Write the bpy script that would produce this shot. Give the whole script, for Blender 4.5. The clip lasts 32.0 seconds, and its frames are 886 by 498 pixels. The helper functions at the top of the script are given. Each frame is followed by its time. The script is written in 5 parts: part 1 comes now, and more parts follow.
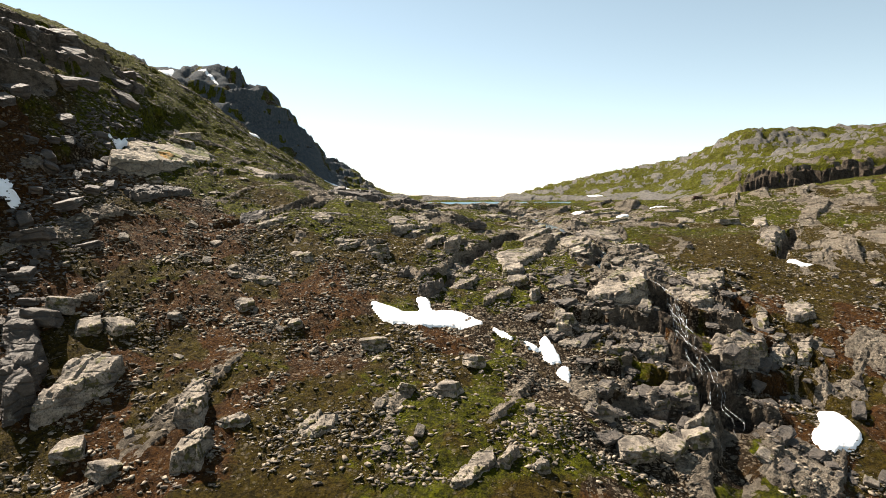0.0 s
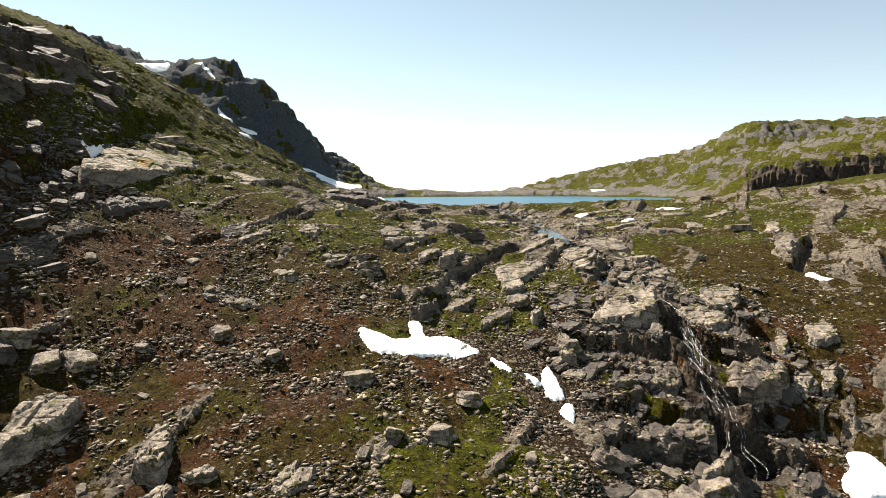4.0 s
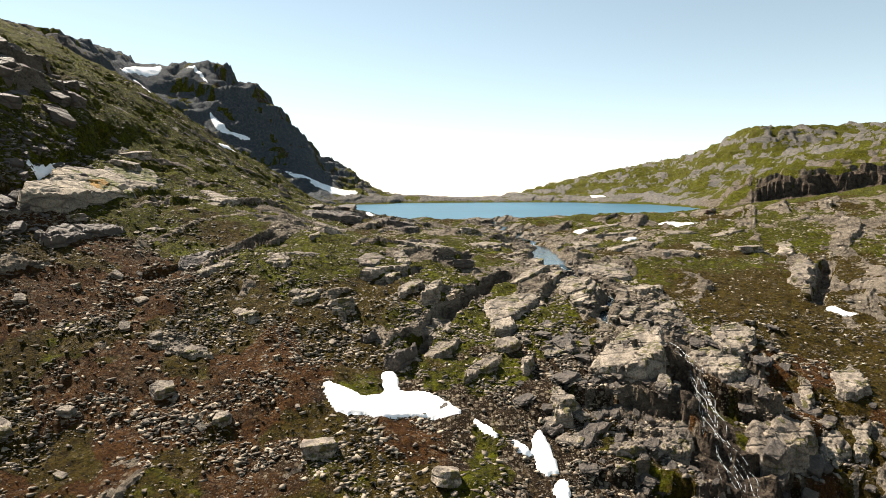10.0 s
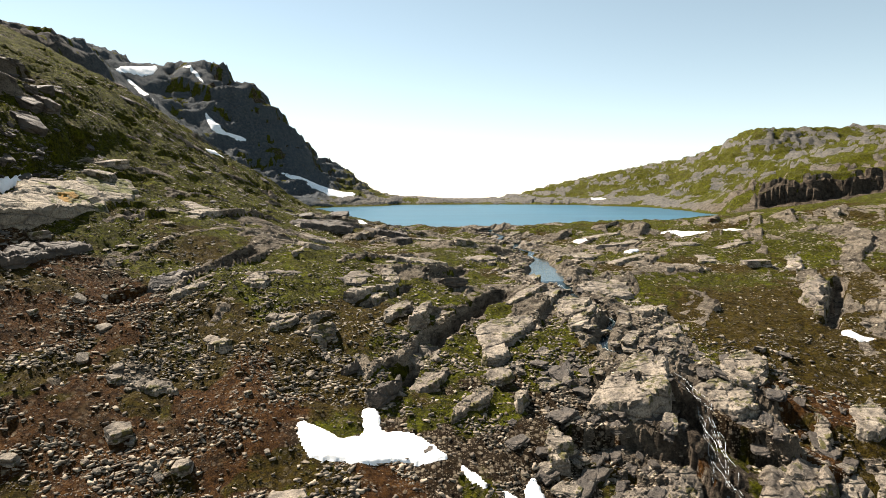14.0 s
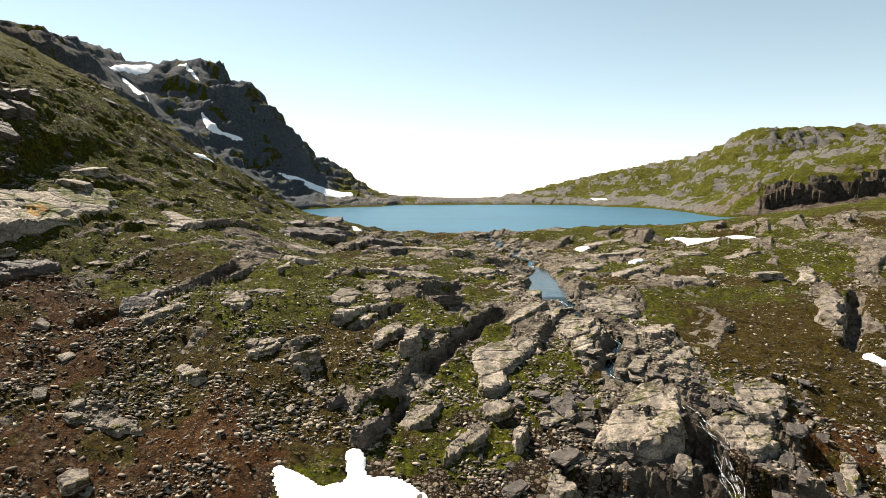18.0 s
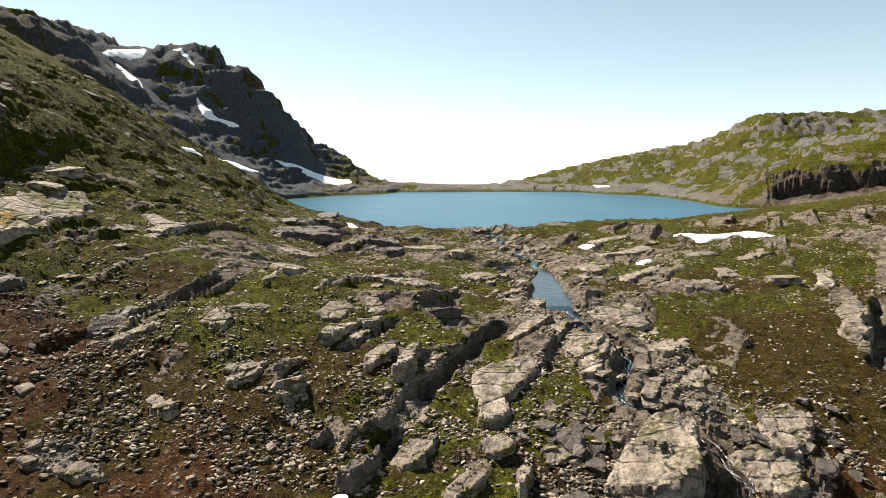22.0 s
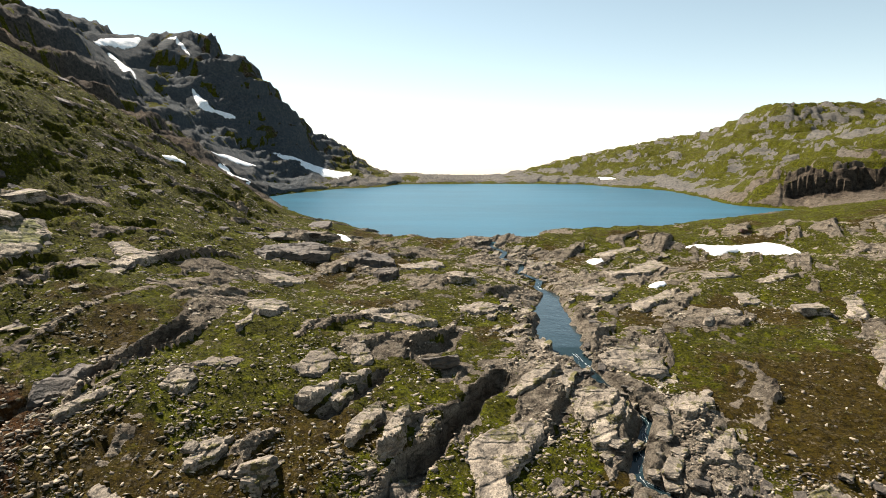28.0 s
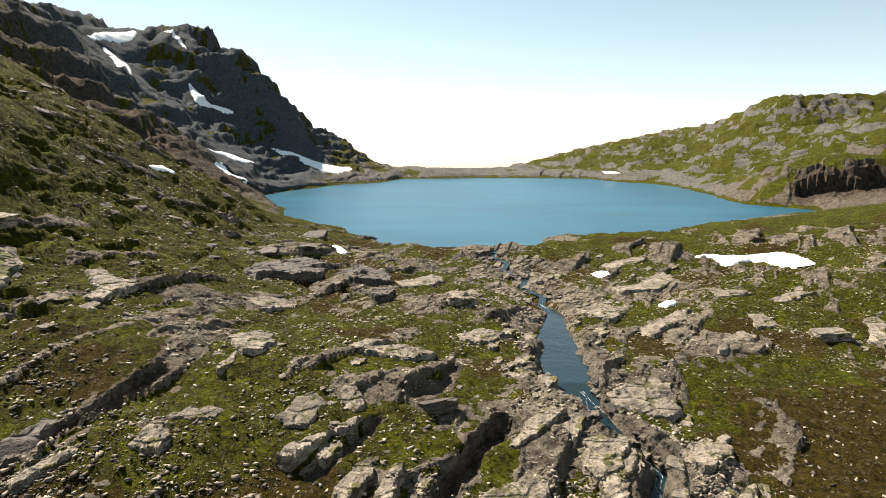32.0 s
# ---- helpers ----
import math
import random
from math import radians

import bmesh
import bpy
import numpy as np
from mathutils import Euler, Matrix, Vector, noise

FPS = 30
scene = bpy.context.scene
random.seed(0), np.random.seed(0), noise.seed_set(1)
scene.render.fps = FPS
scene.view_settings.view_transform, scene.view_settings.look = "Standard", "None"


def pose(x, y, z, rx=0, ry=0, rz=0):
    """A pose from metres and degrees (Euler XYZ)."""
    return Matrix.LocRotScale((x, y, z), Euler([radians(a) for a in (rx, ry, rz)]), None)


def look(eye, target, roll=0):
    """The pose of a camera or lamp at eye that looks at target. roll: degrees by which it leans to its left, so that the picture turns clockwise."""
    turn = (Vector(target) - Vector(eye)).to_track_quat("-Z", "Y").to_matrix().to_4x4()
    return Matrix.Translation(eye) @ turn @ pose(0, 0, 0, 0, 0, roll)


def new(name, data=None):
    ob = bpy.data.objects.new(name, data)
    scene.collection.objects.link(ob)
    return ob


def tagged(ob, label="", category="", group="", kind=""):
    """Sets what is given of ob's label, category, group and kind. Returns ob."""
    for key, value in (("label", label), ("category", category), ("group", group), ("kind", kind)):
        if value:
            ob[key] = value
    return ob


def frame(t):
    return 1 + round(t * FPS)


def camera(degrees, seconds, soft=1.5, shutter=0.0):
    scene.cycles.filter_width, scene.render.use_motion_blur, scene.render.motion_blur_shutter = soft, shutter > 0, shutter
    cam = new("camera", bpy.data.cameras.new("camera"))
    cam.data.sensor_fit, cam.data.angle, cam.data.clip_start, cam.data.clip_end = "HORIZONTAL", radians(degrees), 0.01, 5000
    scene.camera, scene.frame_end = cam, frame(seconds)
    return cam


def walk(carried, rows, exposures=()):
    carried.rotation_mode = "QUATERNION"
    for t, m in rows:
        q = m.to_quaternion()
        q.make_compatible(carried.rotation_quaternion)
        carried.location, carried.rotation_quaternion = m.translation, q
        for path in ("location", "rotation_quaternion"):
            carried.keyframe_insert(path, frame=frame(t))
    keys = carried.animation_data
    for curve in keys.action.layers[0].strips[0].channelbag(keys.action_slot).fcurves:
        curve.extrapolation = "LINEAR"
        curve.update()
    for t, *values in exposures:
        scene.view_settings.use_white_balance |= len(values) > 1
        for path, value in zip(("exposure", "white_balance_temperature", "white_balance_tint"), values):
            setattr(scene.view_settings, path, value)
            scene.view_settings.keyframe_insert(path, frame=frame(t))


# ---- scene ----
cam = camera(70, 32.0, 0.9)
PATH = [
    (0.0, pose(-0.000, -0.000, 1.989, 85.493, 0, 0.000) @ pose(0, 0, 0, 0, 0, -0.087)),
    (1.0, pose(0.138, 1.303, 2.612, 85.038, 0, 0.037) @ pose(0, 0, 0, 0, 0, -0.153)),
    (2.0, pose(0.322, 2.636, 3.251, 84.732, 0, 0.110) @ pose(0, 0, 0, 0, 0, -0.161)),
    (3.0, pose(0.541, 4.008, 3.885, 84.666, 0, 0.140) @ pose(0, 0, 0, 0, 0, -0.185)),
    (3.5, pose(0.661, 4.684, 4.154, 84.665, 0, 0.160) @ pose(0, 0, 0, 0, 0, -0.189)),
    (5.5, pose(1.249, 7.366, 5.095, 84.797, 0, 0.194) @ pose(0, 0, 0, 0, 0, -0.206)),
    (6.0, pose(1.389, 8.015, 5.318, 84.783, 0, 0.190) @ pose(0, 0, 0, 0, 0, -0.200)),
    (7.0, pose(1.700, 9.332, 5.758, 84.816, 0, 0.211) @ pose(0, 0, 0, 0, 0, -0.159)),
    (8.0, pose(2.006, 10.628, 6.175, 84.814, 0, 0.214) @ pose(0, 0, 0, 0, 0, -0.135)),
    (9.0, pose(2.328, 11.875, 6.602, 84.846, 0, 0.189) @ pose(0, 0, 0, 0, 0, -0.137)),
    (10.0, pose(2.628, 13.071, 7.013, 84.852, 0, 0.175) @ pose(0, 0, 0, 0, 0, -0.122)),
    (11.0, pose(2.936, 14.259, 7.422, 84.876, 0, 0.198) @ pose(0, 0, 0, 0, 0, -0.041)),
    (12.0, pose(3.218, 15.395, 7.845, 84.824, 0, 0.200) @ pose(0, 0, 0, 0, 0, 0.016)),
    (13.0, pose(3.488, 16.568, 8.301, 84.821, 0, 0.195) @ pose(0, 0, 0, 0, 0, 0.048)),
    (14.0, pose(3.685, 17.710, 8.753, 84.764, 0, 0.188) @ pose(0, 0, 0, 0, 0, 0.072)),
    (14.5, pose(3.767, 18.265, 8.961, 84.730, 0, 0.164) @ pose(0, 0, 0, 0, 0, 0.041)),
    (16.5, pose(4.068, 20.546, 9.712, 84.677, 0, 0.161) @ pose(0, 0, 0, 0, 0, 0.054)),
    (17.0, pose(4.138, 21.133, 9.916, 84.649, 0, 0.171) @ pose(0, 0, 0, 0, 0, 0.076)),
    (18.0, pose(4.265, 22.281, 10.358, 84.541, 0, 0.197) @ pose(0, 0, 0, 0, 0, 0.120)),
    (19.0, pose(4.381, 23.533, 10.842, 84.249, 0, 0.220) @ pose(0, 0, 0, 0, 0, 0.114)),
    (20.0, pose(4.483, 24.813, 11.341, 83.865, 0, 0.250) @ pose(0, 0, 0, 0, 0, 0.076)),
    (21.0, pose(4.537, 26.099, 11.893, 83.467, 0, 0.265) @ pose(0, 0, 0, 0, 0, 0.086)),
    (22.0, pose(4.589, 27.354, 12.510, 83.061, 0, 0.277) @ pose(0, 0, 0, 0, 0, 0.087)),
    (23.0, pose(4.675, 28.617, 13.183, 82.784, 0, 0.298) @ pose(0, 0, 0, 0, 0, 0.139)),
    (24.0, pose(4.782, 29.893, 13.876, 82.533, 0, 0.333) @ pose(0, 0, 0, 0, 0, 0.139)),
    (25.0, pose(4.901, 31.186, 14.582, 82.333, 0, 0.375) @ pose(0, 0, 0, 0, 0, 0.113)),
    (25.5, pose(4.959, 31.834, 14.953, 82.215, 0, 0.406) @ pose(0, 0, 0, 0, 0, 0.102)),
    (27.5, pose(5.205, 34.371, 16.485, 81.804, 0, 0.504) @ pose(0, 0, 0, 0, 0, 0.162)),
    (28.0, pose(5.272, 35.036, 16.856, 81.676, 0, 0.533) @ pose(0, 0, 0, 0, 0, 0.153)),
    (29.0, pose(5.365, 36.368, 17.597, 81.475, 0, 0.587) @ pose(0, 0, 0, 0, 0, 0.101)),
    (30.0, pose(5.438, 37.642, 18.398, 81.225, 0, 0.647) @ pose(0, 0, 0, 0, 0, 0.066)),
    (31.0, pose(5.560, 38.847, 19.273, 80.950, 0, 0.691) @ pose(0, 0, 0, 0, 0, 0.038)),
    (32.0, pose(5.688, 40.000, 20.180, 80.660, 0, 0.748) @ pose(0, 0, 0, 0, 0, -0.027)),
]
walk(cam, PATH, [(0, 1.6, 7200, 12.8), (10, 1.56, 7200, 12.8), (20, 1.49, 7170, 12), (32, 1.49, 7170, 12)])

# ---- sky, sun and exposure ----
SUN_TURN, SUN_HEIGHT = radians(-50), radians(49)
world = bpy.data.worlds.new("sky")
scene.world = world
world.use_nodes = True
sky = world.node_tree.nodes.new("ShaderNodeTexSky")
sky.sky_type = "NISHITA"
sky.sun_disc = False
sky.sun_elevation, sky.sun_rotation = SUN_HEIGHT, SUN_TURN
sky.altitude, sky.air_density, sky.dust_density, sky.ozone_density = 900, 0.85, 0.0, 0.6
haze = world.node_tree.nodes.new("ShaderNodeHueSaturation")
haze.inputs["Hue"].default_value = 0.476
haze.inputs["Saturation"].default_value = 0.77
world.node_tree.links.new(sky.outputs["Color"], haze.inputs["Color"])
background = world.node_tree.nodes["Background"]
background.inputs["Strength"].default_value = 0.06
world.node_tree.links.new(haze.outputs["Color"], background.inputs["Color"])
sun_data = bpy.data.lights.new("sun", "SUN")
sun_data.energy, sun_data.angle, sun_data.color = 5.0, radians(0.53), (1.0, 0.95, 0.87)
sun = new("sun", sun_data)
sun.matrix_world = look((0, 0, 0), (-math.sin(SUN_TURN) * math.cos(SUN_HEIGHT), -math.cos(SUN_TURN) * math.cos(SUN_HEIGHT), -math.sin(SUN_HEIGHT)))


# ---- noise on the plan ----
def gradient_noise(x, y, seed=0):
    """Smooth noise of unit wavelength, about -0.7 to 0.7, on arrays."""
    xi, yi = np.floor(x).astype(np.int64), np.floor(y).astype(np.int64)
    xf, yf = x - xi, y - yi

    def corner(i, j):
        h = ((xi + i) * 374761393 + (yi + j) * 668265263 + seed * 974711) & 0xFFFFFFFF
        h = ((h ^ (h >> 13)) * 1274126177) & 0xFFFFFFFF
        a = (h ^ (h >> 16)) % 4096 * (2 * math.pi / 4096)
        return np.cos(a) * (xf - i) + np.sin(a) * (yf - j)

    u, v = xf * xf * xf * (xf * (xf * 6 - 15) + 10), yf * yf * yf * (yf * (yf * 6 - 15) + 10)
    low = corner(0, 0) * (1 - u) + corner(1, 0) * u
    high = corner(0, 1) * (1 - u) + corner(1, 1) * u
    return low * (1 - v) + high * v


def fbm(x, y, octaves=4, seed=0):
    total, size = 0, 1.0
    for k in range(octaves):
        total = total + size * gradient_noise(x * 2 ** k + 17.3 * k, y * 2 ** k - 9.1 * k, seed + k)
        size *= 0.5
    return total


def ramp(a, b, v):
    s = np.clip((v - a) / (b - a), 0, 1)
    return s * s * (3 - 2 * s)


# ---- the lie of the land: cross-sections of the valley, (across, height), lake at 0 ----
SECTIONS = []


def section(y, *pairs):
    SECTIONS.append((y, np.array(pairs[0::2], float), np.array(pairs[1::2], float)))


section(-120, -300, -10, -100, -40, 0, -60, 100, -62, 300, -40)
section(20, -300, 60, -100, 6, -75, -10, -55, -21.8, -40, -25.5, -25, -26.5, -10, -26.2, 5, -26, 20, -27.1, 35, -28.8, 52, -29.8, 72, -29.7, 110, -27.4, 300, -10)
section(44, -300, 75, -100, 27, -75, 16, -55, 3, -40, -10, -25, -15.3, -10, -15.1, 5, -15.1, 20, -18.2, 35, -21, 52, -21.4, 72, -21.3, 110, -18.9, 300, 0)
section(56, -300, 80, -100, 32, -75, 24, -55, 12, -40, -4, -25, -9.3, -10, -10.7, 5, -12.4, 20, -14, 35, -16.6, 52, -16.8, 72, -17, 110, -14.5, 300, 4)
section(68, -300, 84, -100, 35, -75, 29, -55, 17, -40, 2.1, -25, -3.9, -10, -6.5, 5, -8.4, 20, -8.7, 35, -10.8, 52, -12, 72, -12.6, 110, -9.6, 300, 8)
section(80, -300, 88, -100, 37, -75, 32, -55, 22, -40, 6.2, -25, 0, -10, -2, 5, -4.8, 20, -6.4, 35, -6.9, 52, -7.8, 72, -7.9, 110, -4.8, 300, 12)
section(94, -300, 90, -100, 39, -75, 33.5, -55, 23, -40, 9.8, -25, 4.2, -10, 0.9, 5, -2, 20, -3.7, 35, -4.5, 52, -4.4, 72, -3.7, 110, -0.1, 300, 15)
section(112, -300, 92, -100, 41, -75, 34.5, -55, 24.8, -40, 11.8, -25, 5.2, -10, 0.2, 5, -0.2, 20, -1.8, 35, -2.4, 52, -2.9, 72, -1, 110, 3, 300, 18)
section(134, -300, 93, -100, 45, -75, 36, -55, 26, -40, 14, -25, 4.9, -10, 1.6, 5, -0.6, 20, -2.3, 35, -1.6, 44, 0.4, 52, 1.0, 66, 1.6, 80, 2.2, 110, 3.6, 300, 20)
section(148, -300, 94, -100, 46, -75, 36, -55, 25, -40, 14, -25, 4.6, -10, 1.4, 5, -0.2, 16, -1.2, 30, -1.1, 42, -1.5, 54, -1.9, 66, -1.3, 80, 1.8, 110, 4.6, 300, 22)
section(154, -300, 94, -100, 46.5, -75, 35.5, -55, 24, -40, 14, -25, 4.4, -10, 1.3, 5, 0.2, 16, -0.6, 30, -0.4, 42, -0.7, 54, -0.8, 66, -0.1, 80, 2.4, 110, 5.2, 300, 23)
section(160, -300, 94, -100, 47, -75, 35, -55, 23, -40, 14, -25, 4.2, -10, 1.3, 2, 0.6, 14, 0.1, 20, 0.5, 30, 0.8, 43, 0.7, 55, 0.9, 66, 1.9, 80, 3.6, 110, 6, 300, 24)
section(176, -400, 92, -200, 72, -110, 44, -70, 21, -45, 10, -25, 3, -18, 1.2, -12, 0.2, -4, -3, 18, -3, 26, 0, 32, 0.9, 45, 1.2, 55, 1.4, 66, 2, 80, 3.2, 110, 6, 300, 26)
section(190, -400, 92, -200, 70, -110, 34, -70, 17, -45, 7, -30, 2.2, -21, 0.2, -12, -4, 35, -4, 48, -0.6, 60, 0.3, 70, 1.6, 80, 2.6, 100, 5, 130, 9, 180, 18, 300, 32)
section(240, -400, 95, -200, 76, -130, 40, -80, 14, -60, 5, -48, 0.3, -38, -4, 108, -4, 119, 0.3, 130, 2.6, 145, 5, 170, 10, 220, 18, 320, 32)
section(262, -400, 99, -186, 76, -134, 45, -93, 21, -74, 9, -58, 0.3, -48, -4, 98, -4, 107, 0.3, 116, 7, 126, 12.5, 140, 15, 165, 18, 220, 26, 320, 40)
section(300, -400, 105, -172, 77, -140, 52, -110, 30, -85, 10, -70, 0.3, -60, -4, 100, -4, 112, 0.3, 130, 9, 160, 18, 200, 29, 260, 40, 350, 52)
section(350, -400, 110, -178, 80, -157, 61, -120, 36, -95, 18, -70, 7, -58, 0.8, -48, -3, 105, -3, 116, 0.3, 135, 9, 170, 22, 210, 34, 260, 44, 350, 54)
section(405, -400, 110, -170, 83, -143, 82, -118, 73, -97, 56, -84, 40, -67, 16, -50, 7, -30, 1, -22, -3, 85, -3, 95, 0.3, 130, 8, 182, 28, 226, 33, 300, 48)
section(445, -400, 90, -140, 60, -100, 40, -70, 26, -56, 16, -45, 9, -28, 5, 0, 3, 25, 1.2, 60, 1.5, 95, 5, 150, 18, 190, 34, 215, 50, 240, 50, 310, 53)
section(520, -400, 20, -100, 5, -30, 3, 0, 2, 35, 2, 70, 9, 115, 20, 150, 26, 200, 36, 235, 45, 300, 40)
section(640, -400, -60, -30, -40, 20, -30, 60, -20, 116, 4, 180, 22, 300, 30)
section(900, -400, -120, 0, -120, 150, -60, 250, 28, 325, 36, 500, 36)
section(1300, -400, -160, 0, -170, 300, -160, 600, -150)
section(6000, -400, -240, 600, -240)


def hermite(xs, zs, x):
    """Smooth interpolation without overshoot."""
    d = np.diff(zs) / np.diff(xs)
    m = np.zeros(len(xs))
    m[1:-1] = np.where(d[:-1] * d[1:] > 0, 2 * d[:-1] * d[1:] / (d[:-1] + d[1:] + 1e-12), 0)
    i = np.clip(np.searchsorted(xs, x) - 1, 0, len(xs) - 2)
    h = xs[i + 1] - xs[i]
    s = np.clip((x - xs[i]) / h, 0, 1)
    return (zs[i] * (1 + 2 * s) * (1 - s) ** 2 + m[i] * h * s * (1 - s) ** 2 + zs[i + 1] * s * s * (3 - 2 * s) + m[i + 1] * h * s * s * (s - 1))


def broad(x, y):
    """The smooth height of the land."""
    ys = np.array([s[0] for s in SECTIONS], float)
    z = np.array([hermite(s[1], s[2], x) for s in SECTIONS])
    d = np.diff(z, axis=0) / np.diff(ys)[:, None]
    m = np.zeros_like(z)
    both = d[:-1] * d[1:]
    m[1:-1] = np.where(both > 0, 2 * both / np.where(np.abs(d[:-1] + d[1:]) < 1e-9, 1e-9, d[:-1] + d[1:]), 0)
    i = np.clip(np.searchsorted(ys, y) - 1, 0, len(ys) - 2)
    k = np.arange(len(x))
    h = ys[i + 1] - ys[i]
    s = np.clip((y - ys[i]) / h, 0, 1)
    return (z[i, k] * (1 + 2 * s) * (1 - s) ** 2 + m[i, k] * h * s * (1 - s) ** 2 + z[i + 1, k] * s * s * (3 - 2 * s) + m[i + 1, k] * h * s * s * (s - 1))


STREAM = [(14.5, 160), (13.2, 156), (15.8, 151), (14.6, 147), (17.8, 142), (16.8, 137), (19.6, 133), (18.6, 129), (20, 125), (18.2, 114), (17.9, 104), (17.8, 99.5), (18.6, 94.5), (20.7, 89.5), (22.3, 86.5),
          (20.2, 81.8), (19.2, 79), (20.8, 77.4), (23.1, 75.4), (24.5, 72.5), (25.1, 68.7), (24.5, 64.3), (24.1, 61.8), (24.7, 58.3), (24.2, 54.7), (22.8, 49), (21, 42), (20, 30)]
STREAM_LEVEL = [-0.1, -0.25, -0.7, -1.1, -1.6, -2.0, -2.4, -2.7, -2.9, -2.9, -2.9, -2.95, -3.7, -4.8, -5.5, -6.3, -6.7, -7, -7.4, -7.9, -9, -10.8, -12, -14, -15.6, -17.6, -20, -25]
STREAM_WIDTH = [1.0, 0.35, 0.3, 0.25, 0.3, 0.25, 0.35, 0.4, 1.0, 2.0, 2.6, 1.9, 0.8, 0.45, 0.4, 0.4, 0.4, 0.4, 0.4, 0.4, 0.8, 0.8, 0.8, 0.8, 0.9, 0.9, 1, 1]


# narrow clefts in the bedrock: depth, half width, line
CLEFTS = [
    (1.8, 0.5, [(-26.5, 75.5), (-24.9, 77.6), (-23.8, 79.5), (-21.9, 82.5), (-20.2, 85.2), (-18.5, 89.6)]),
    (1.0, 0.4, [(-4.3, 81.6), (-2.4, 84.5), (-0.6, 88.9)]),
    (2.2, 0.6, [(0.3, 71.2), (2.6, 77.6), (4.6, 80.7), (6.0, 84.2), (8.0, 87.6), (10.2, 91.5)]),
    (1.8, 0.6, [(46.6, 87.1), (52.0, 94.8), (58.3, 104.7)]),
    (2.4, 1.1, [(14.9, 51.6), (19.1, 51.9), (23.5, 52.8), (26.2, 54.1)]),
    (1.0, 0.6, [(2.5, 93.3), (5.1, 96.4), (5.9, 100)]),
]


def along(points, x, y):
    """Distance to a line through points, and how far along it, in legs."""
    best, where = np.full(len(x), 1e9), np.zeros(len(x))
    for k in range(len(points) - 1):
        (ax, ay), (bx, by) = points[k], points[k + 1]
        vx, vy = bx - ax, by - ay
        s = np.clip(((x - ax) * vx + (y - ay) * vy) / (vx * vx + vy * vy), 0, 1)
        d = np.hypot(x - ax - s * vx, y - ay - s * vy)
        where = np.where(d < best, k + s, where)
        best = np.minimum(best, d)
    return best, where


def plates(x, y, long, wide, turn, seed):
    """Slabs of bedrock, split by joints: for each place a random number of its slab, the way along and across it, and the distance to its rim (0 at a joint)."""
    c, s = math.cos(turn), math.sin(turn)
    u, v = (x * c + y * s) / long, (y * c - x * s) / wide
    u, v = u + 0.22 * fbm(u * 1.3, v * 1.3, 2, seed + 3), v + 0.22 * fbm(u * 1.3 + 9, v * 1.3, 2, seed + 6)
    ui, vi = np.floor(u).astype(np.int64), np.floor(v).astype(np.int64)
    best, second = np.full(len(u), 9.0), np.full(len(u), 9.0)
    own, du, dv = np.zeros(len(u)), np.zeros(len(u)), np.zeros(len(u))
    for i in (-1, 0, 1):
        for j in (-1, 0, 1):
            h = ((ui + i) * 374761393 + (vi + j) * 668265263 + seed * 974711) & 0xFFFFFFFF
            h = ((h ^ (h >> 13)) * 1274126177) & 0xFFFFFFFF
            h = h ^ (h >> 16)
            pu, pv = u - (ui + i + 0.15 + 0.7 * (h % 997) / 997), v - (vi + j + 0.15 + 0.7 * (h // 997 % 991) / 991)
            d = np.hypot(pu, pv)
            closer = d < best
            second = np.where(closer, best, np.minimum(second, d))
            own, du, dv = np.where(closer, (h // 7919 % 1009) / 1009, own), np.where(closer, pu, du), np.where(closer, pv, dv)
            best = np.where(closer, d, best)
    return own, du * long, dv * wide, second - best


def ledges(x, y, wide, tall, seed):
    """Beds of rock that rise gently to the right and front and break off there in a step; the steps come and go along the strike."""
    q = (0.9 * x - 0.42 * y) / wide + 0.5 * fbm(x / (2.6 * wide), y / (2.6 * wide), 3, seed)
    cell, f = np.floor(q), q - np.floor(q)
    s = (0.42 * x + 0.9 * y) / (2.2 * wide)
    strong = ramp(-0.12, 0.35, gradient_noise(s + 7.7 * cell, cell * 3.31 + 0.5 + 0 * s, seed + 5))
    return tall * strong * (f ** 1.6 * ramp(1.0, 0.94, f) - 0.25)


def bedrock(x, y, scale, seed):
    """Height of jointed, bedded rock about the mean."""
    own, du, dv, rim = plates(x, y, 4.6 * scale, 2.7 * scale, 1.0, seed)
    own2, du2, dv2, rim2 = plates(x, y, 1.7 * scale, 1.0 * scale, 0.85, seed + 50)
    z = ledges(x, y, 7.5 * scale, 1.5 * scale, seed + 20) + ledges(x + 3, y, 2.9 * scale, 0.55 * scale, seed + 30)
    z = z + 0.2 * scale * (own - 0.5) + 0.05 * (dv - 0.4 * du) + 0.13 * scale * (own2 - 0.5)
    z = z - 0.3 * scale * np.exp(-(rim / 0.05) ** 2) - 0.12 * scale * np.exp(-(rim2 / 0.08) ** 2)
    return z + 0.06 * scale * fbm(x / (0.9 * scale), y / (0.9 * scale), 3, seed + 9)


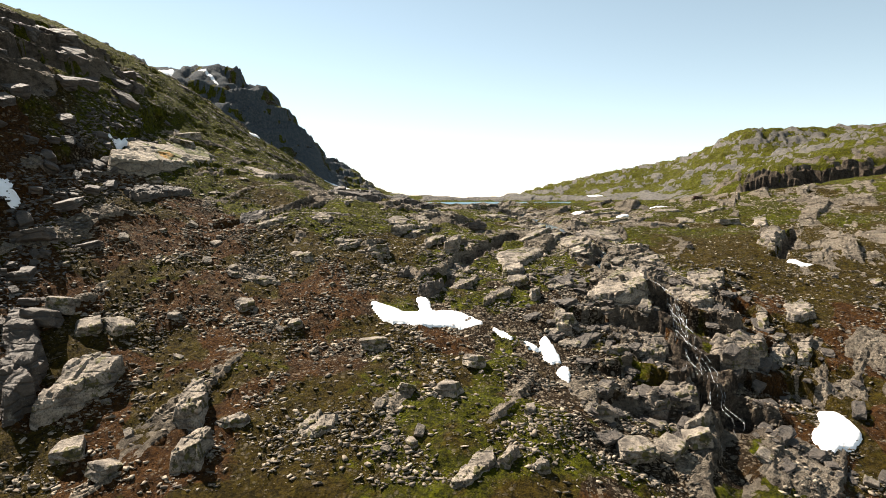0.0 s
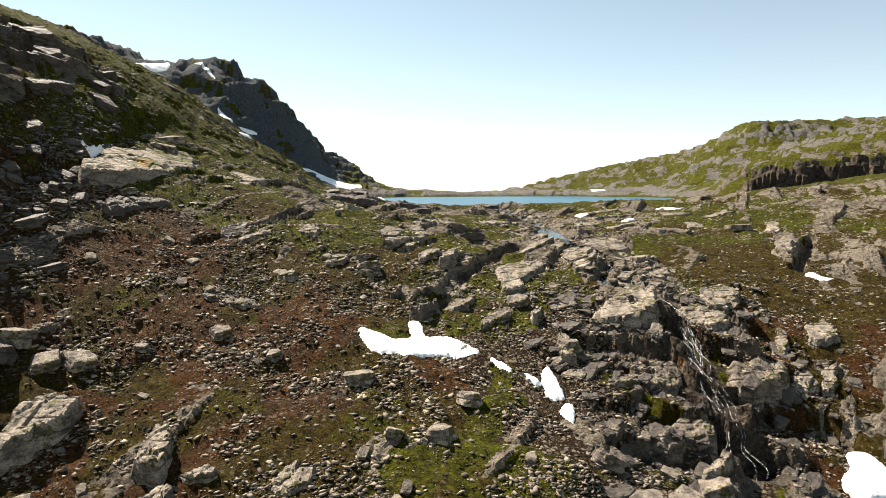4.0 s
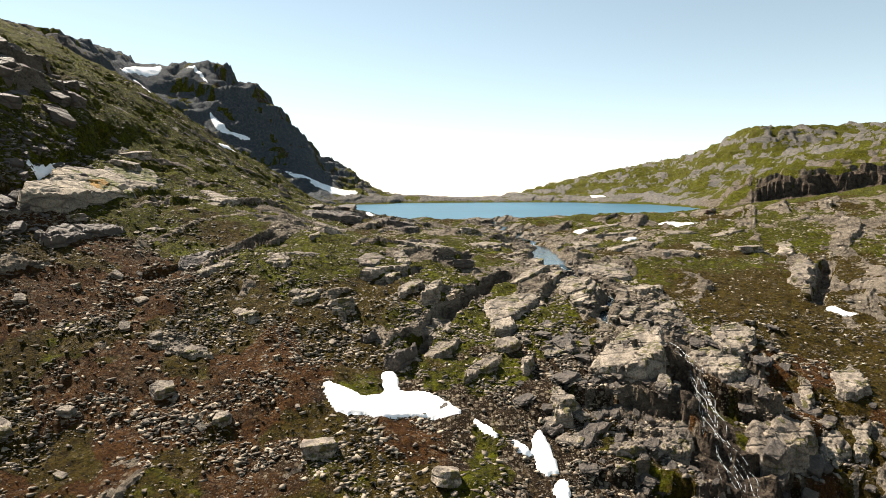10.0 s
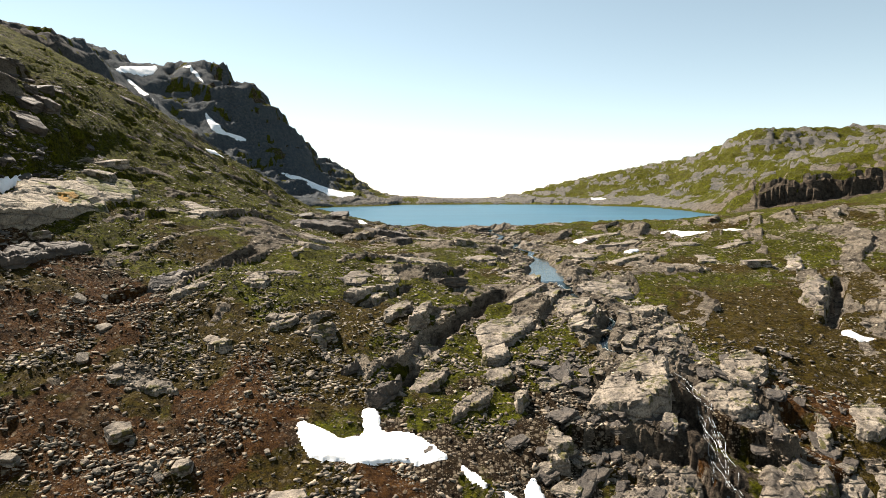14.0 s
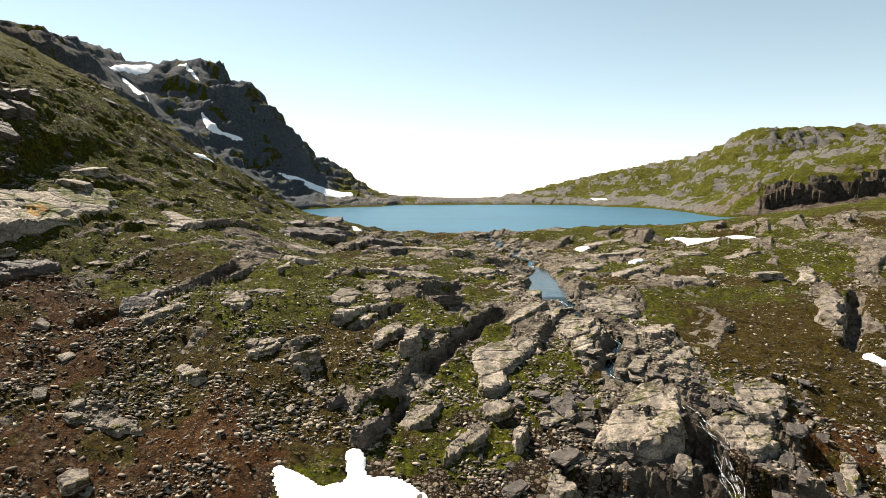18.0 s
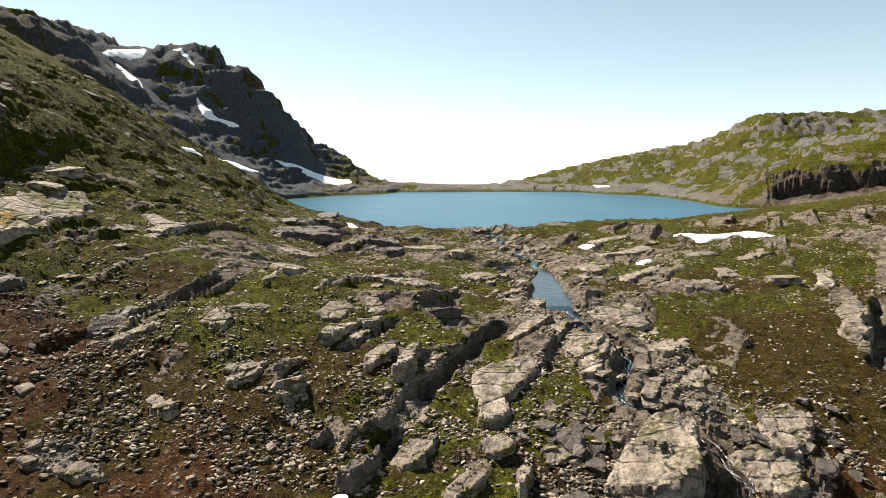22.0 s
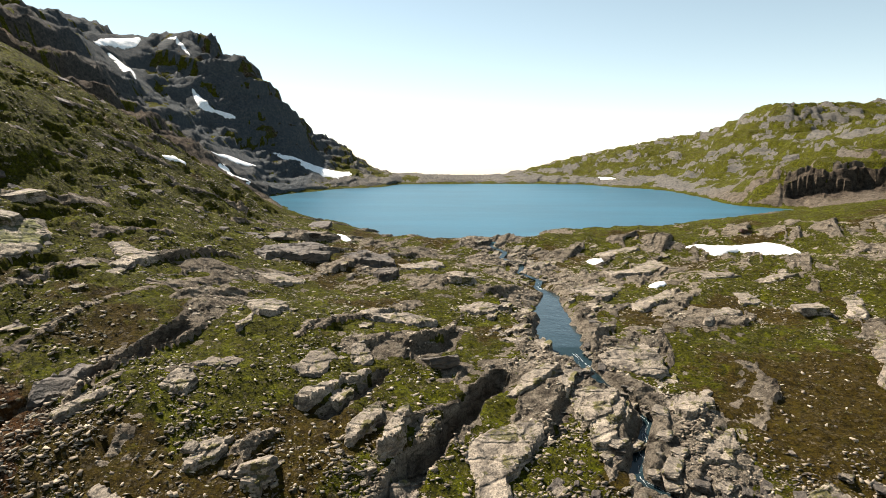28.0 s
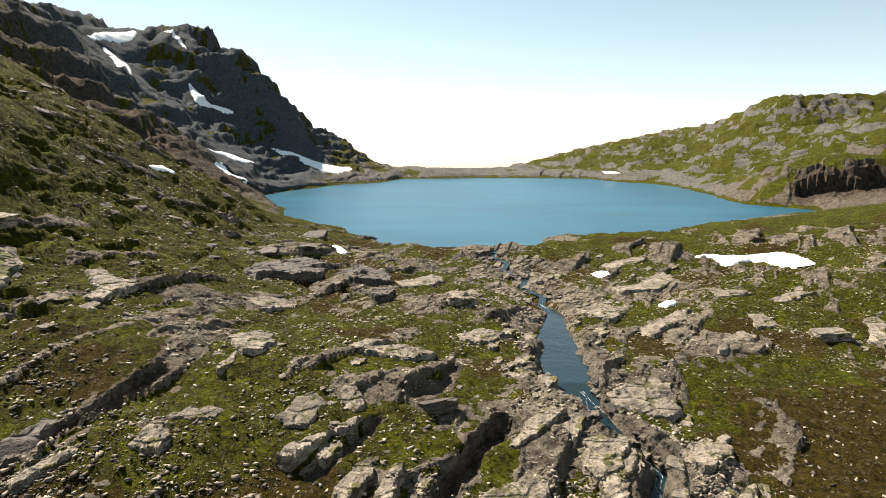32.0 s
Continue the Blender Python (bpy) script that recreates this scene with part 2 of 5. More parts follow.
def ground(x, y, parts=False):
    """Height of the ground; with parts, also how rocky, grassy, rusty and dark (painted shade, wet rock) it is."""
    x, y = np.atleast_1d(np.asarray(x, float)), np.atleast_1d(np.asarray(y, float))
    # a cliff in the headland beyond the near shore: the slope is gathered into one step
    head = ramp(116, 124, x) * ramp(270, 215, x)
    brink = 250 + 5 * fbm(x / 11, y / 40, 5, 85) + 2.5 * np.abs(fbm(x / 4, y / 5, 4, 87))
    held = np.where(y < brink, 240 + (y - 240) * 0.25, np.minimum(y, 240 + (brink - 240) * 0.25 + (y - brink) * 9))
    # the dark crag over the talus: the slope behind it is gathered into a cliff
    face = ramp(48, 60, y) * ramp(116, 102, y)
    foot = -43.3 - 0.13 * np.maximum(y - 85, 0) + 3.0 * fbm(x / 14, y / 7, 4, 91)
    stand = np.where(x > foot, -41 - (-41 - x) * 0.3, np.maximum(x, -41 - (-41 - foot) * 0.3 - (foot - x) * 6))
    x_land = np.where((x < -41) & (x > -62), x + face * (stand - x), x)
    z = broad(x_land, np.where((y > 240) & (y < 262), y + head * (held - y), y))
    near = ramp(230, 160, y)
    far = 1 - near
    wet, leg = along(STREAM, x, y)
    shelf = ramp(65, 78, y - 9 * ramp(-11, -27, x) + 8 * fbm(x / 13, y / 13, 3, 3)) * ramp(420, 300, y)
    mound = ramp(1.25, 0.6, np.hypot((x + 3) / 13, (y - 44) / 9))
    shoulder = ramp(1.2, 0.8, np.hypot((x + 39.5) / 8, (y - 88) / 16))
    meadow = ramp(1.25, 0.75, np.hypot((x - 38.5) / 10.5, (y - 93) / 15))
    z = z + near * (1 - shoulder) * 0.9 * fbm(x / 13, y / 13, 3, 21)
    legs = np.arange(len(STREAM_LEVEL))
    level, wide = np.interp(leg, legs, STREAM_LEVEL), np.interp(leg, legs, STREAM_WIDTH)
    wide = wide * (1 + 0.6 * fbm(x / 2.9, y / 2.9, 3, 81))
    here = ramp(28, 36, y) * ramp(161, 158, y)
    bank = level + 0.1 + np.maximum(wet - wide, 0) * 0.42
    bank = np.where(y < 77, np.maximum(bank, z - 0.7), bank)
    z = np.where(here > 0, z + here * (np.minimum(z, bank) - z), z)
    # steps of the fall and of the dark crag
    fall = ramp(2.6, 5, np.hypot(x - 33.3, y - 52.8)) * ramp(17, 4, np.abs(x - 25.5 + 0.1 * (y - 60))) * ramp(48, 53, y) * ramp(78, 70, y)
    crag = ramp(-42, -51, x + 0.16 * (y - 60)) * ramp(125, 100, y) * ramp(20, 40, y)
    for mask, tall, tilt in ((fall * 0.8, 3.0, 0.9), (fall * 0.9, 0.9, 0.9), (crag * 0.8, 5.0, -0.3), (crag * 0.7, 1.8, -0.45)):
        t = (z + tilt * x * 0.4 + (1.2 + 0.12 * tall) * fbm(x / 9, y / 11, 4, 41)) / tall
        f = t - np.floor(t)
        z = z + mask * tall * (ramp(0.66, 0.78, f) - f) * 0.9
    # turf steps of the hillside
    hill = ramp(-22, -32, x) * ramp(84, 96, y) * near * (1 - crag)
    for tall, wave in ((1.9, 5), (0.8, 2.2)):
        t = (z + 1.1 * tall * fbm(x / wave, y / wave, 4, 43)) / tall
        f = t - np.floor(t)
        z = z + hill * tall * (ramp(0.55, 0.85, f) - f) * 0.8 * ramp(0.0, 0.35, fbm(x / 6, y / 6, 3, 47))
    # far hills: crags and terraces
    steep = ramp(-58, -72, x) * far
    calm = 0  # snow fields lie on even ground
    for sx, sy, rx, ry in ((-76, 268, 8, 18), (-68, 380, 22, 14), (-116, 365, 14, 7), (-151, 341, 14, 13), (-164, 368, 8, 28), (-92, 318, 8, 24), (-142, 391, 10, 7)):
        calm = np.maximum(calm, ramp(1.5, 0.9, np.hypot((x - sx) / rx, (y - sy) / ry)))
    rough = far * ramp(1.5, 12, z) * (1 - 0.9 * calm)
    z = z + rough * ((3.0 + 2.5 * steep) * fbm(x / 46, y / 60, 4, 51) + 2.2 * np.abs(fbm(x / 17, y / 20, 4, 61)) - 0.6)
    clumped = ramp(-0.25, 0.2, fbm(x / 55, y / 70, 3, 65))
    cliff = head * ramp(brink - 6, brink - 2, y) * ramp(brink + 6, brink + 3, y)
    for mask, tall, lo, hi, k in ((rough * (0.2 + 0.5 * steep) * np.maximum(clumped, 0.6 * steep), 14.0, 0.46, 0.72, 71), (rough * 0.62, 4.2, 0.5, 0.76, 73), (rough * 0.5, 1.5, 0.5, 0.8, 75)):
        t = (z + 0.9 * tall * fbm(x / (5 * tall), y / (5 * tall), 3, k)) / tall
        f = t - np.floor(t)
        z = z + mask * tall * (ramp(lo, hi, f) - f)
        if tall == 4.2:
            treads = rough * ramp(hi, hi + 0.1, f) * ramp(1.0, 0.94, f) + rough * ramp(lo, lo - 0.12, f)
    # bedrock shows where it stands above the turf
    patch = fbm(x / 14 + 3, y / 14, 4, 11)
    cover = np.clip(0.05 - 0.3 * ramp(84, 74, y) * ramp(14, 2, x) + 1.0 * patch + 0.22 * shelf * ramp(-34, -15, x) + 0.75 * fall + 0.85 * crag + 0.4 * ramp(10, 2, wet) * shelf - 0.28 * ramp(-22, -36, x) * (1 - crag) - 0.7 * meadow - 0.4 * mound - 0.9 * shoulder, 0, 1) * near
    wide_cover = np.clip(0.57 + 0.5 * steep - 0.3 * treads + 0.75 * fbm(x / 13, y / 26, 5, 57) + 0.6 * cliff + 0.35 * ramp(7, 1.5, z), 0, 1) * far * ramp(0.2, 1.2, z)
    turf = z - 0.1 * shelf + hill * 0.5 * np.abs(fbm(x / 3, y / 3, 4, 45)) + near * (0.45 * fbm(x / 5, y / 5, 3, 31) + 0.28 * fbm(x / 1.4, y / 1.4, 3, 33)) + far * (0.9 * fbm(x / 9, y / 9, 4, 35) + 0.9 * rough * np.abs(fbm(x / 4.5, y / 4.5, 3, 37)))
    beds, far_beds = np.zeros(len(x)), np.zeros(len(x))
    m = near > 0
    beds[m] = bedrock(x[m], y[m], 1.0, 200)
    m = far > 0
    far_beds[m] = bedrock(x[m], y[m], 1.7, 300)
    bare = z + near * (beds * (1 + 0.2 * fall - 0.4 * crag) + 1.2 * (cover - 0.5)) + far * (far_beds * (0.55 + 0.6 * steep) + 1.3 * rough * fbm(x / 6, y / 7, 4, 39) + 2.6 * (wide_cover - 0.55))
    shows = bare - turf
    z = np.maximum(turf, bare)
    wobble = 0.6 * fbm(x / 2, y / 2, 3, 89)
    for deep, half, line in CLEFTS:
        m = (np.abs(x - line[0][0]) < 40) & (y > min(q[1] for q in line) - 4) & (y < max(q[1] for q in line) + 4)
        if m.any():
            off, _ = along(line, x[m], y[m])
            cut = np.exp(-(np.maximum(off + wobble[m] - 0.2, 0) / half) ** 4)
            z[m] = z[m] - deep * cut
            shows[m] = shows[m] + 1.2 * np.exp(-(off / (1.6 * half)) ** 2)
    # bed of the stream, with the pool
    lip = ramp(7.6, 8.1, leg) * ramp(10.9, 10.5, leg) * ramp(wide + 5, wide + 1, wet)
    z = np.where(wet > wide, z + lip * (np.maximum(z, level + 0.12 + 0.5 * np.abs(fbm(x / 2.2, y / 2.2, 3, 83))) - z), z)
    z = z + here * ramp(wide * 1.25 + 0.15, wide * 0.6, wet) * (np.minimum(z, np.where(y < 77, np.maximum(level - 0.35, z - 0.3), level - 0.35)) - z)
    if not parts:
        return z
    rock = np.clip(0.5 + shows * np.where(near > 0.5, 3.0, 1.0), 0, 1)
    tongue = ramp(1.2, 0.7, np.hypot((x - 14.2 - 0.25 * (y - 79)) / 2.6, (y - 78) / 7.5))
    slope = (1 - shelf) * near
    grass = np.clip(shelf + 1.0 * mound + tongue + hill + 0.75 * slope * ramp(-0.12, 0.22, fbm(x / 8, y / 8, 4, 63)) + far * (0.62 - 0.5 * steep * (1 - treads)), 0, 1)
    rust = 0.1 * far + near * np.clip(0.15 - 0.3 * hill + 0.12 * slope + 0.16 * ramp(30, 42, x) * ramp(135, 110, y) + 0.12 * mound + 0.75 * ramp(108, 88, y) * ramp(26, 34, x) + 0.9 * ramp(86, 68, y) * ramp(36, 50, x) + 0.4 * slope * ramp(0.0, -16, x) + 0.5 * ramp(0.05, 0.35, fbm(x / 17, y / 17, 3, 67)), 0, 1)
    # shade of mountain, crag and cliff put into the colour; the fall is wet
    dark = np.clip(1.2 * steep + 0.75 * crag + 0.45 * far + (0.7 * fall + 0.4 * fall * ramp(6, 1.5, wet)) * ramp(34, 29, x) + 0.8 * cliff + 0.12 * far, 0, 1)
    return z, rock, grass, rust, dark


# ---- materials ----
class Nodes:
    """Short hand for the nodes of one material."""

    def __init__(self, name):
        self.mat = bpy.data.materials.new(name)
        self.mat.use_nodes = True
        self.tree = self.mat.node_tree
        self.bsdf = self.tree.nodes["Principled BSDF"]

    def add(self, kind, values=(), **settings):
        n = self.tree.nodes.new(kind)
        for key, value in settings.items():
            setattr(n, key, value)
        for key, value in dict(values).items():
            self.put(n.inputs[key], value)
        return n

    def put(self, socket, value):
        if isinstance(value, bpy.types.NodeSocket):
            self.tree.links.new(value, socket)
        else:
            socket.default_value = value

    def place(self):
        return self.add("ShaderNodeTexCoord").outputs["Object"]

    def noise(self, vector, scale, detail=4.0, rough=0.55, kind="FBM"):
        return self.add("ShaderNodeTexNoise", {"Vector": vector, "Scale": scale, "Detail": detail, "Roughness": rough}).outputs["Fac"]

    def mix(self, fac, a, b, blend="MIX"):
        n = self.add("ShaderNodeMix", data_type="RGBA", blend_type=blend)
        self.put(n.inputs[0], fac)
        self.put(n.inputs[6], a if not isinstance(a, tuple) else (*a, 1)[:4])
        self.put(n.inputs[7], b if not isinstance(b, tuple) else (*b, 1)[:4])
        return n.outputs[2]

    def math(self, op, a, b=0.0, clamp=False):
        n = self.add("ShaderNodeMath", operation=op, use_clamp=clamp)
        self.put(n.inputs[0], a)
        self.put(n.inputs[1], b)
        return n.outputs[0]

    def band(self, value, low, high):
        n = self.add("ShaderNodeMapRange", {"Value": value, "From Min": low, "From Max": high}, interpolation_type="SMOOTHSTEP")
        return n.outputs["Result"]

    def scaled(self, vector, sx, sy, sz, turn=(0, 0, 0)):
        return self.add("ShaderNodeMapping", {"Vector": vector, "Scale": (sx, sy, sz), "Rotation": turn}).outputs["Vector"]

    def bump(self, height, strength, distance, normal=None):
        n = self.add("ShaderNodeBump", {"Height": height, "Strength": strength, "Distance": distance})
        if normal is not None:
            self.put(n.inputs["Normal"], normal)
        return n.outputs["Normal"]

    def finish(self, color, rough, normal=None, **more):
        self.put(self.bsdf.inputs["Base Color"], color)
        self.put(self.bsdf.inputs["Roughness"], rough)
        if normal is not None:
            self.put(self.bsdf.inputs["Normal"], normal)
        for key, value in more.items():
            self.put(self.bsdf.inputs[key.replace("_", " ")], value)
        return self.mat


def rock_color(n, p, pale, dark):
    """Gneiss: pale and dark grey-brown, banded, with lichen blotches."""
    bands = n.noise(n.scaled(p, 0.6, 0.4, 1.0, (0.5, 0.35, 0.6)), 1.1, 6.0, 0.68)
    beds = n.noise(n.scaled(p, 0.05, 0.05, 0.35, (0.2, 0.1, 0.3)), 1.0, 6.0, 0.65)
    c = n.mix(n.band(bands, 0.3, 0.58), dark, pale)
    c = n.mix(n.math("MULTIPLY", n.band(beds, 0.55, 0.4), 0.35), c, tuple(v * 0.6 for v in dark))
    grain = n.noise(p, 7.0, 5.0, 0.7)
    c = n.mix(n.math("MULTIPLY", n.band(grain, 0.45, 0.64), 0.7), c, (0.05, 0.041, 0.032))
    lichen = n.noise(p, 1.1, 6.0, 0.7)
    c = n.mix(n.math("MULTIPLY", n.band(lichen, 0.58, 0.68), 0.5), c, (0.238, 0.223, 0.18))
    broken = n.math("MULTIPLY", n.band(rock_joints(n, p), 0.07, 0.02), n.band(n.noise(p, 0.6, 3.0), 0.42, 0.6))
    return n.mix(n.math("MULTIPLY", broken, 0.55), c, (0.013, 0.0101, 0.00792))


def rock_joints(n, p):
    """Distance to the nearest bedding crack; the beds dip to the right."""
    bent = n.mix(0.5, p, n.add("ShaderNodeTexNoise", {"Vector": p, "Scale": 0.45, "Detail": 5.0, "Roughness": 0.6}).outputs["Color"], "ADD")
    return n.add("ShaderNodeTexVoronoi", {"Vector": n.scaled(bent, 0.22, 0.36, 0.9, (0.25, 0.4, 0.5)), "Scale": 1.0, "Randomness": 0.9}, feature="DISTANCE_TO_EDGE").outputs["Distance"]


def make_ground():
    n = Nodes("ground_cover")
    p = n.place()
    attribute = n.add("ShaderNodeAttribute", attribute_name="cover")
    cover, darker = attribute.outputs["Color"], attribute.outputs["Alpha"]
    split = n.add("ShaderNodeSeparateColor", {"Color": cover})
    rocky, grassy, rusty = split.outputs["Red"], split.outputs["Green"], split.outputs["Blue"]
    big, mid, fine, speck = n.noise(p, 0.2, 5.0, 0.6), n.noise(p, 0.75, 6.0, 0.65), n.noise(p, 2.6, 6.0, 0.7), n.noise(p, 9.0, 4.0, 0.75)
    other = n.noise(n.scaled(p, 1, 1, 1, (0.4, 0.2, 1.1)), 0.5, 6.0, 0.68)
    # peat and gravel of the slope
    earth = n.mix(n.band(fine, 0.36, 0.64), (0.0075, 0.004, 0.0012), (0.056, 0.0285, 0.0085))
    earth = n.mix(n.math("MULTIPLY", n.band(other, 0.5, 0.62), 0.75), earth, n.mix(n.band(fine, 0.35, 0.65), (0.029, 0.0205, 0.0085), (0.112, 0.083, 0.043)))
    rust = n.mix(n.band(fine, 0.32, 0.68), (0.02, 0.008, 0.0024), (0.088, 0.038, 0.0092))
    cells = n.add("ShaderNodeTexVoronoi", {"Vector": p, "Scale": 2.7, "Randomness": 1.0})
    grit = n.add("ShaderNodeTexVoronoi", {"Vector": p, "Scale": 6.5, "Randomness": 1.0})
    tint = n.add("ShaderNodeSeparateColor", {"Color": cells.outputs["Color"]}).outputs["Red"]
    tint2 = n.add("ShaderNodeSeparateColor", {"Color": grit.outputs["Color"]}).outputs["Red"]
    chips = n.math("MULTIPLY", n.band(tint, 0.45, 1.0), n.band(cells.outputs["Distance"], 0.6, 0.3))
    chips = n.math("MAXIMUM", chips, n.math("MULTIPLY", n.math("MULTIPLY", n.band(tint2, 0.5, 1.0), n.band(grit.outputs["Distance"], 0.6, 0.3)), 0.75))
    bed = n.mix(chips, (0.019, 0.012, 0.0062), (0.31, 0.248, 0.18))
    earth = n.mix(n.math("MULTIPLY", n.band(n.math("ADD", n.math("MULTIPLY", mid, 0.5), n.math("MULTIPLY", big, 0.5)), 0.36, 0.5), 0.9), earth, bed)
    # moss from dark green to yellow, with brown heather in it
    moss = n.mix(n.band(fine, 0.33, 0.66), (0.0105, 0.0122, 0.0006), (0.072, 0.0715, 0.0026))
    moss = n.mix(n.math("MULTIPLY", n.band(other, 0.5, 0.62), 0.8), moss, n.mix(n.band(fine, 0.35, 0.65), (0.034, 0.041, 0.0009), (0.116, 0.123, 0.0035)))
    heather = n.mix(n.band(fine, 0.33, 0.67), (0.0125, 0.0068, 0.001), (0.06, 0.034, 0.005))
    brown = n.math("ADD", n.math("ADD", n.math("MULTIPLY", big, 0.6), n.math("MULTIPLY", mid, 0.4)), n.math("MULTIPLY", n.math("SUBTRACT", rusty, 0.3), 0.4))
    moss = n.mix(n.math("MULTIPLY", n.band(brown, 0.5, 0.62), 0.8), moss, heather)
    tone = n.band(n.math("ADD", n.math("MULTIPLY", mid, 0.5), n.math("MULTIPLY", fine, 0.5)), 0.36, 0.64)
    # aerial haze put into the rock colour: blue-grey towards the far hills
    far_haze = n.band(n.add("ShaderNodeSeparateXYZ", {"Vector": p}).outputs["Y"], 250, 330)
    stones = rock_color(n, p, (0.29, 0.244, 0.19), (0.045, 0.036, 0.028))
    # stones take a darker tone where shade is painted in and by the fall
    stones = n.mix(n.math("MULTIPLY", darker, 0.95), stones, n.mix(tone, n.mix(far_haze, (0.015, 0.0112, 0.0082), (0.036, 0.045, 0.053)), n.mix(far_haze, (0.105, 0.08, 0.06), (0.088, 0.1, 0.11))))
    low = n.mix(n.band(n.math("ADD", n.math("MULTIPLY", n.math("ADD", mid, big), 0.5), n.math("MULTIPLY", n.math("SUBTRACT", rusty, 0.5), 0.6)), 0.42, 0.62), earth, rust)
    g = n.math("ADD", n.math("MULTIPLY", n.math("SUBTRACT", grassy, 0.5), 0.75), n.math("ADD", n.math("MULTIPLY", mid, 0.6), n.math("MULTIPLY", big, 0.4)))
    c = n.mix(n.band(g, 0.42, 0.56), low, moss)
    r = n.math("ADD", rocky, n.math("MULTIPLY", n.math("SUBTRACT", n.math("ADD", mid, fine), 1.0), 0.75))
    c = n.mix(n.band(r, 0.52, 0.6), c, stones)
    c = n.mix(n.math("MULTIPLY", n.band(speck, 0.62, 0.68), n.math("SUBTRACT", 0.7, n.math("MULTIPLY", grassy, 0.55))), c, (0.15, 0.126, 0.094))
    c = n.mix(n.math("MULTIPLY", n.math("MULTIPLY", chips, n.band(mid, 0.46, 0.6)), n.math("SUBTRACT", 0.75, n.math("MULTIPLY", grassy, 0.35))), c, (0.25, 0.208, 0.148))
    c = n.mix(n.math("MULTIPLY", n.band(speck, 0.43, 0.34), 0.45), c, (0.0056, 0.0044, 0.0028))
    h = n.math("ADD", n.math("MULTIPLY", mid, 0.8), n.math("ADD", n.math("MULTIPLY", fine, 0.7), n.math("ADD", n.math("MULTIPLY", chips, 0.16), n.math("MULTIPLY", speck, 0.45))))
    return n.finish(c, 0.95, n.bump(h, 1.0, 0.8), Specular_IOR_Level=0.08)


def make_rock(name, pale, dark, wet=0.9, overgrown=False):
    n = Nodes(name)
    p = n.place()
    info = n.add("ShaderNodeObjectInfo").outputs["Random"]
    c = rock_color(n, p, pale, dark)
    c = n.mix(0.35, c, n.mix(info, (0.5, 0.46, 0.4), (1.0, 0.97, 0.92)), "MULTIPLY")
    if not overgrown and wet > 0.8:
        hollow = n.math("ADD", n.math("MULTIPLY", n.noise(p, 0.45, 5.0, 0.65), 0.6), n.math("MULTIPLY", n.noise(p, 2.4, 4.0, 0.6), 0.4))
        c = n.mix(n.math("MULTIPLY", n.band(hollow, 0.535, 0.575), 0.9), c, n.mix(n.band(n.noise(p, 3.0, 4.0), 0.35, 0.65), (0.02, 0.0195, 0.0025), (0.075, 0.066, 0.0075)))
    if overgrown:
        patches = n.noise(p, 0.17, 5.0, 0.6)
        c = n.mix(n.band(patches, 0.52, 0.56), c, n.mix(n.band(n.noise(p, 2.0, 4.0), 0.35, 0.65), (0.0216, 0.0252, 0.00288), (0.0864, 0.0864, 0.00864)))
        c = n.mix(n.band(n.noise(p, 0.13, 5.0, 0.6), 0.6, 0.64), c, (0.216, 0.108, 0.00864))
    h = n.math("ADD", n.noise(p, 2.2, 6.0, 0.65), n.math("MULTIPLY", n.noise(n.scaled(p, 1, 1, 2.2, (0.3, 0.3, 0.5)), 1.6, 5.0), 0.7))
    h = n.math("ADD", h, n.math("MULTIPLY", n.band(rock_joints(n, p), 0.0, 0.09), 0.6))
    return n.finish(c, wet, n.bump(h, 1.0, 0.3))


def make_snow():
    n = Nodes("old_snow")
    p = n.place()
    c = n.mix(n.band(n.noise(p, 0.8, 5.0), 0.4, 0.75), (0.86, 0.87, 0.88), (0.72, 0.72, 0.71))
    return n.finish(c, 0.6, n.bump(n.noise(p, 2.5, 4.0), 0.5, 0.12))


def make_water(name, color, waves, rough):
    n = Nodes(name)
    p = n.place()
    h = n.math("ADD", n.noise(n.scaled(p, 1, 0.55, 1, (0, 0, 0.5)), waves, 4.0, 0.6), n.math("MULTIPLY", n.noise(p, waves * 0.12, 3.0), 1.2))
    c = n.mix(n.band(n.noise(n.scaled(p, 0.5, 1.6, 1), 0.03, 5.0, 0.65), 0.38, 0.62), color, tuple(v * 1.4 for v in color))
    return n.finish(c, rough, n.bump(h, 0.35, 0.12), IOR=1.33)


GROUND = make_ground()
ROCK = make_rock("weathered_gneiss", (0.325, 0.276, 0.22), (0.05, 0.04, 0.032))
GREY_ROCK = make_rock("grey_gneiss", (0.245, 0.203, 0.16), (0.042, 0.034, 0.027))
# darker gneiss: dark rock by the fall, shade put into crag and ledge colour
DARK_SHADE_ROCK = make_rock("dark_shaded_gneiss", (0.092, 0.072, 0.056), (0.017, 0.013, 0.0102), 0.75)
SNOW = make_snow()


def make_cover(name, *colors):
    """Leaves and blades: each tuft its own tint, in patches."""
    n = Nodes(name)
    p = n.place()
    island = n.add("ShaderNodeNewGeometry").outputs["Random Per Island"]
    patchy = n.noise(p, 0.16, 5.0, 0.6)
    c = n.mix(n.band(patchy, 0.38, 0.62), colors[0], colors[1])
    c = n.mix(n.math("MULTIPLY", n.band(n.math("ADD", n.math("MULTIPLY", island, 0.5), n.math("MULTIPLY", patchy, 0.5)), 0.42, 0.62), 0.75), c, colors[2])
    c = n.mix(0.5, c, n.mix(island, (0.45, 0.45, 0.45), (1.0, 1.0, 1.0)), "MULTIPLY")
    return n.finish(c, 0.8)


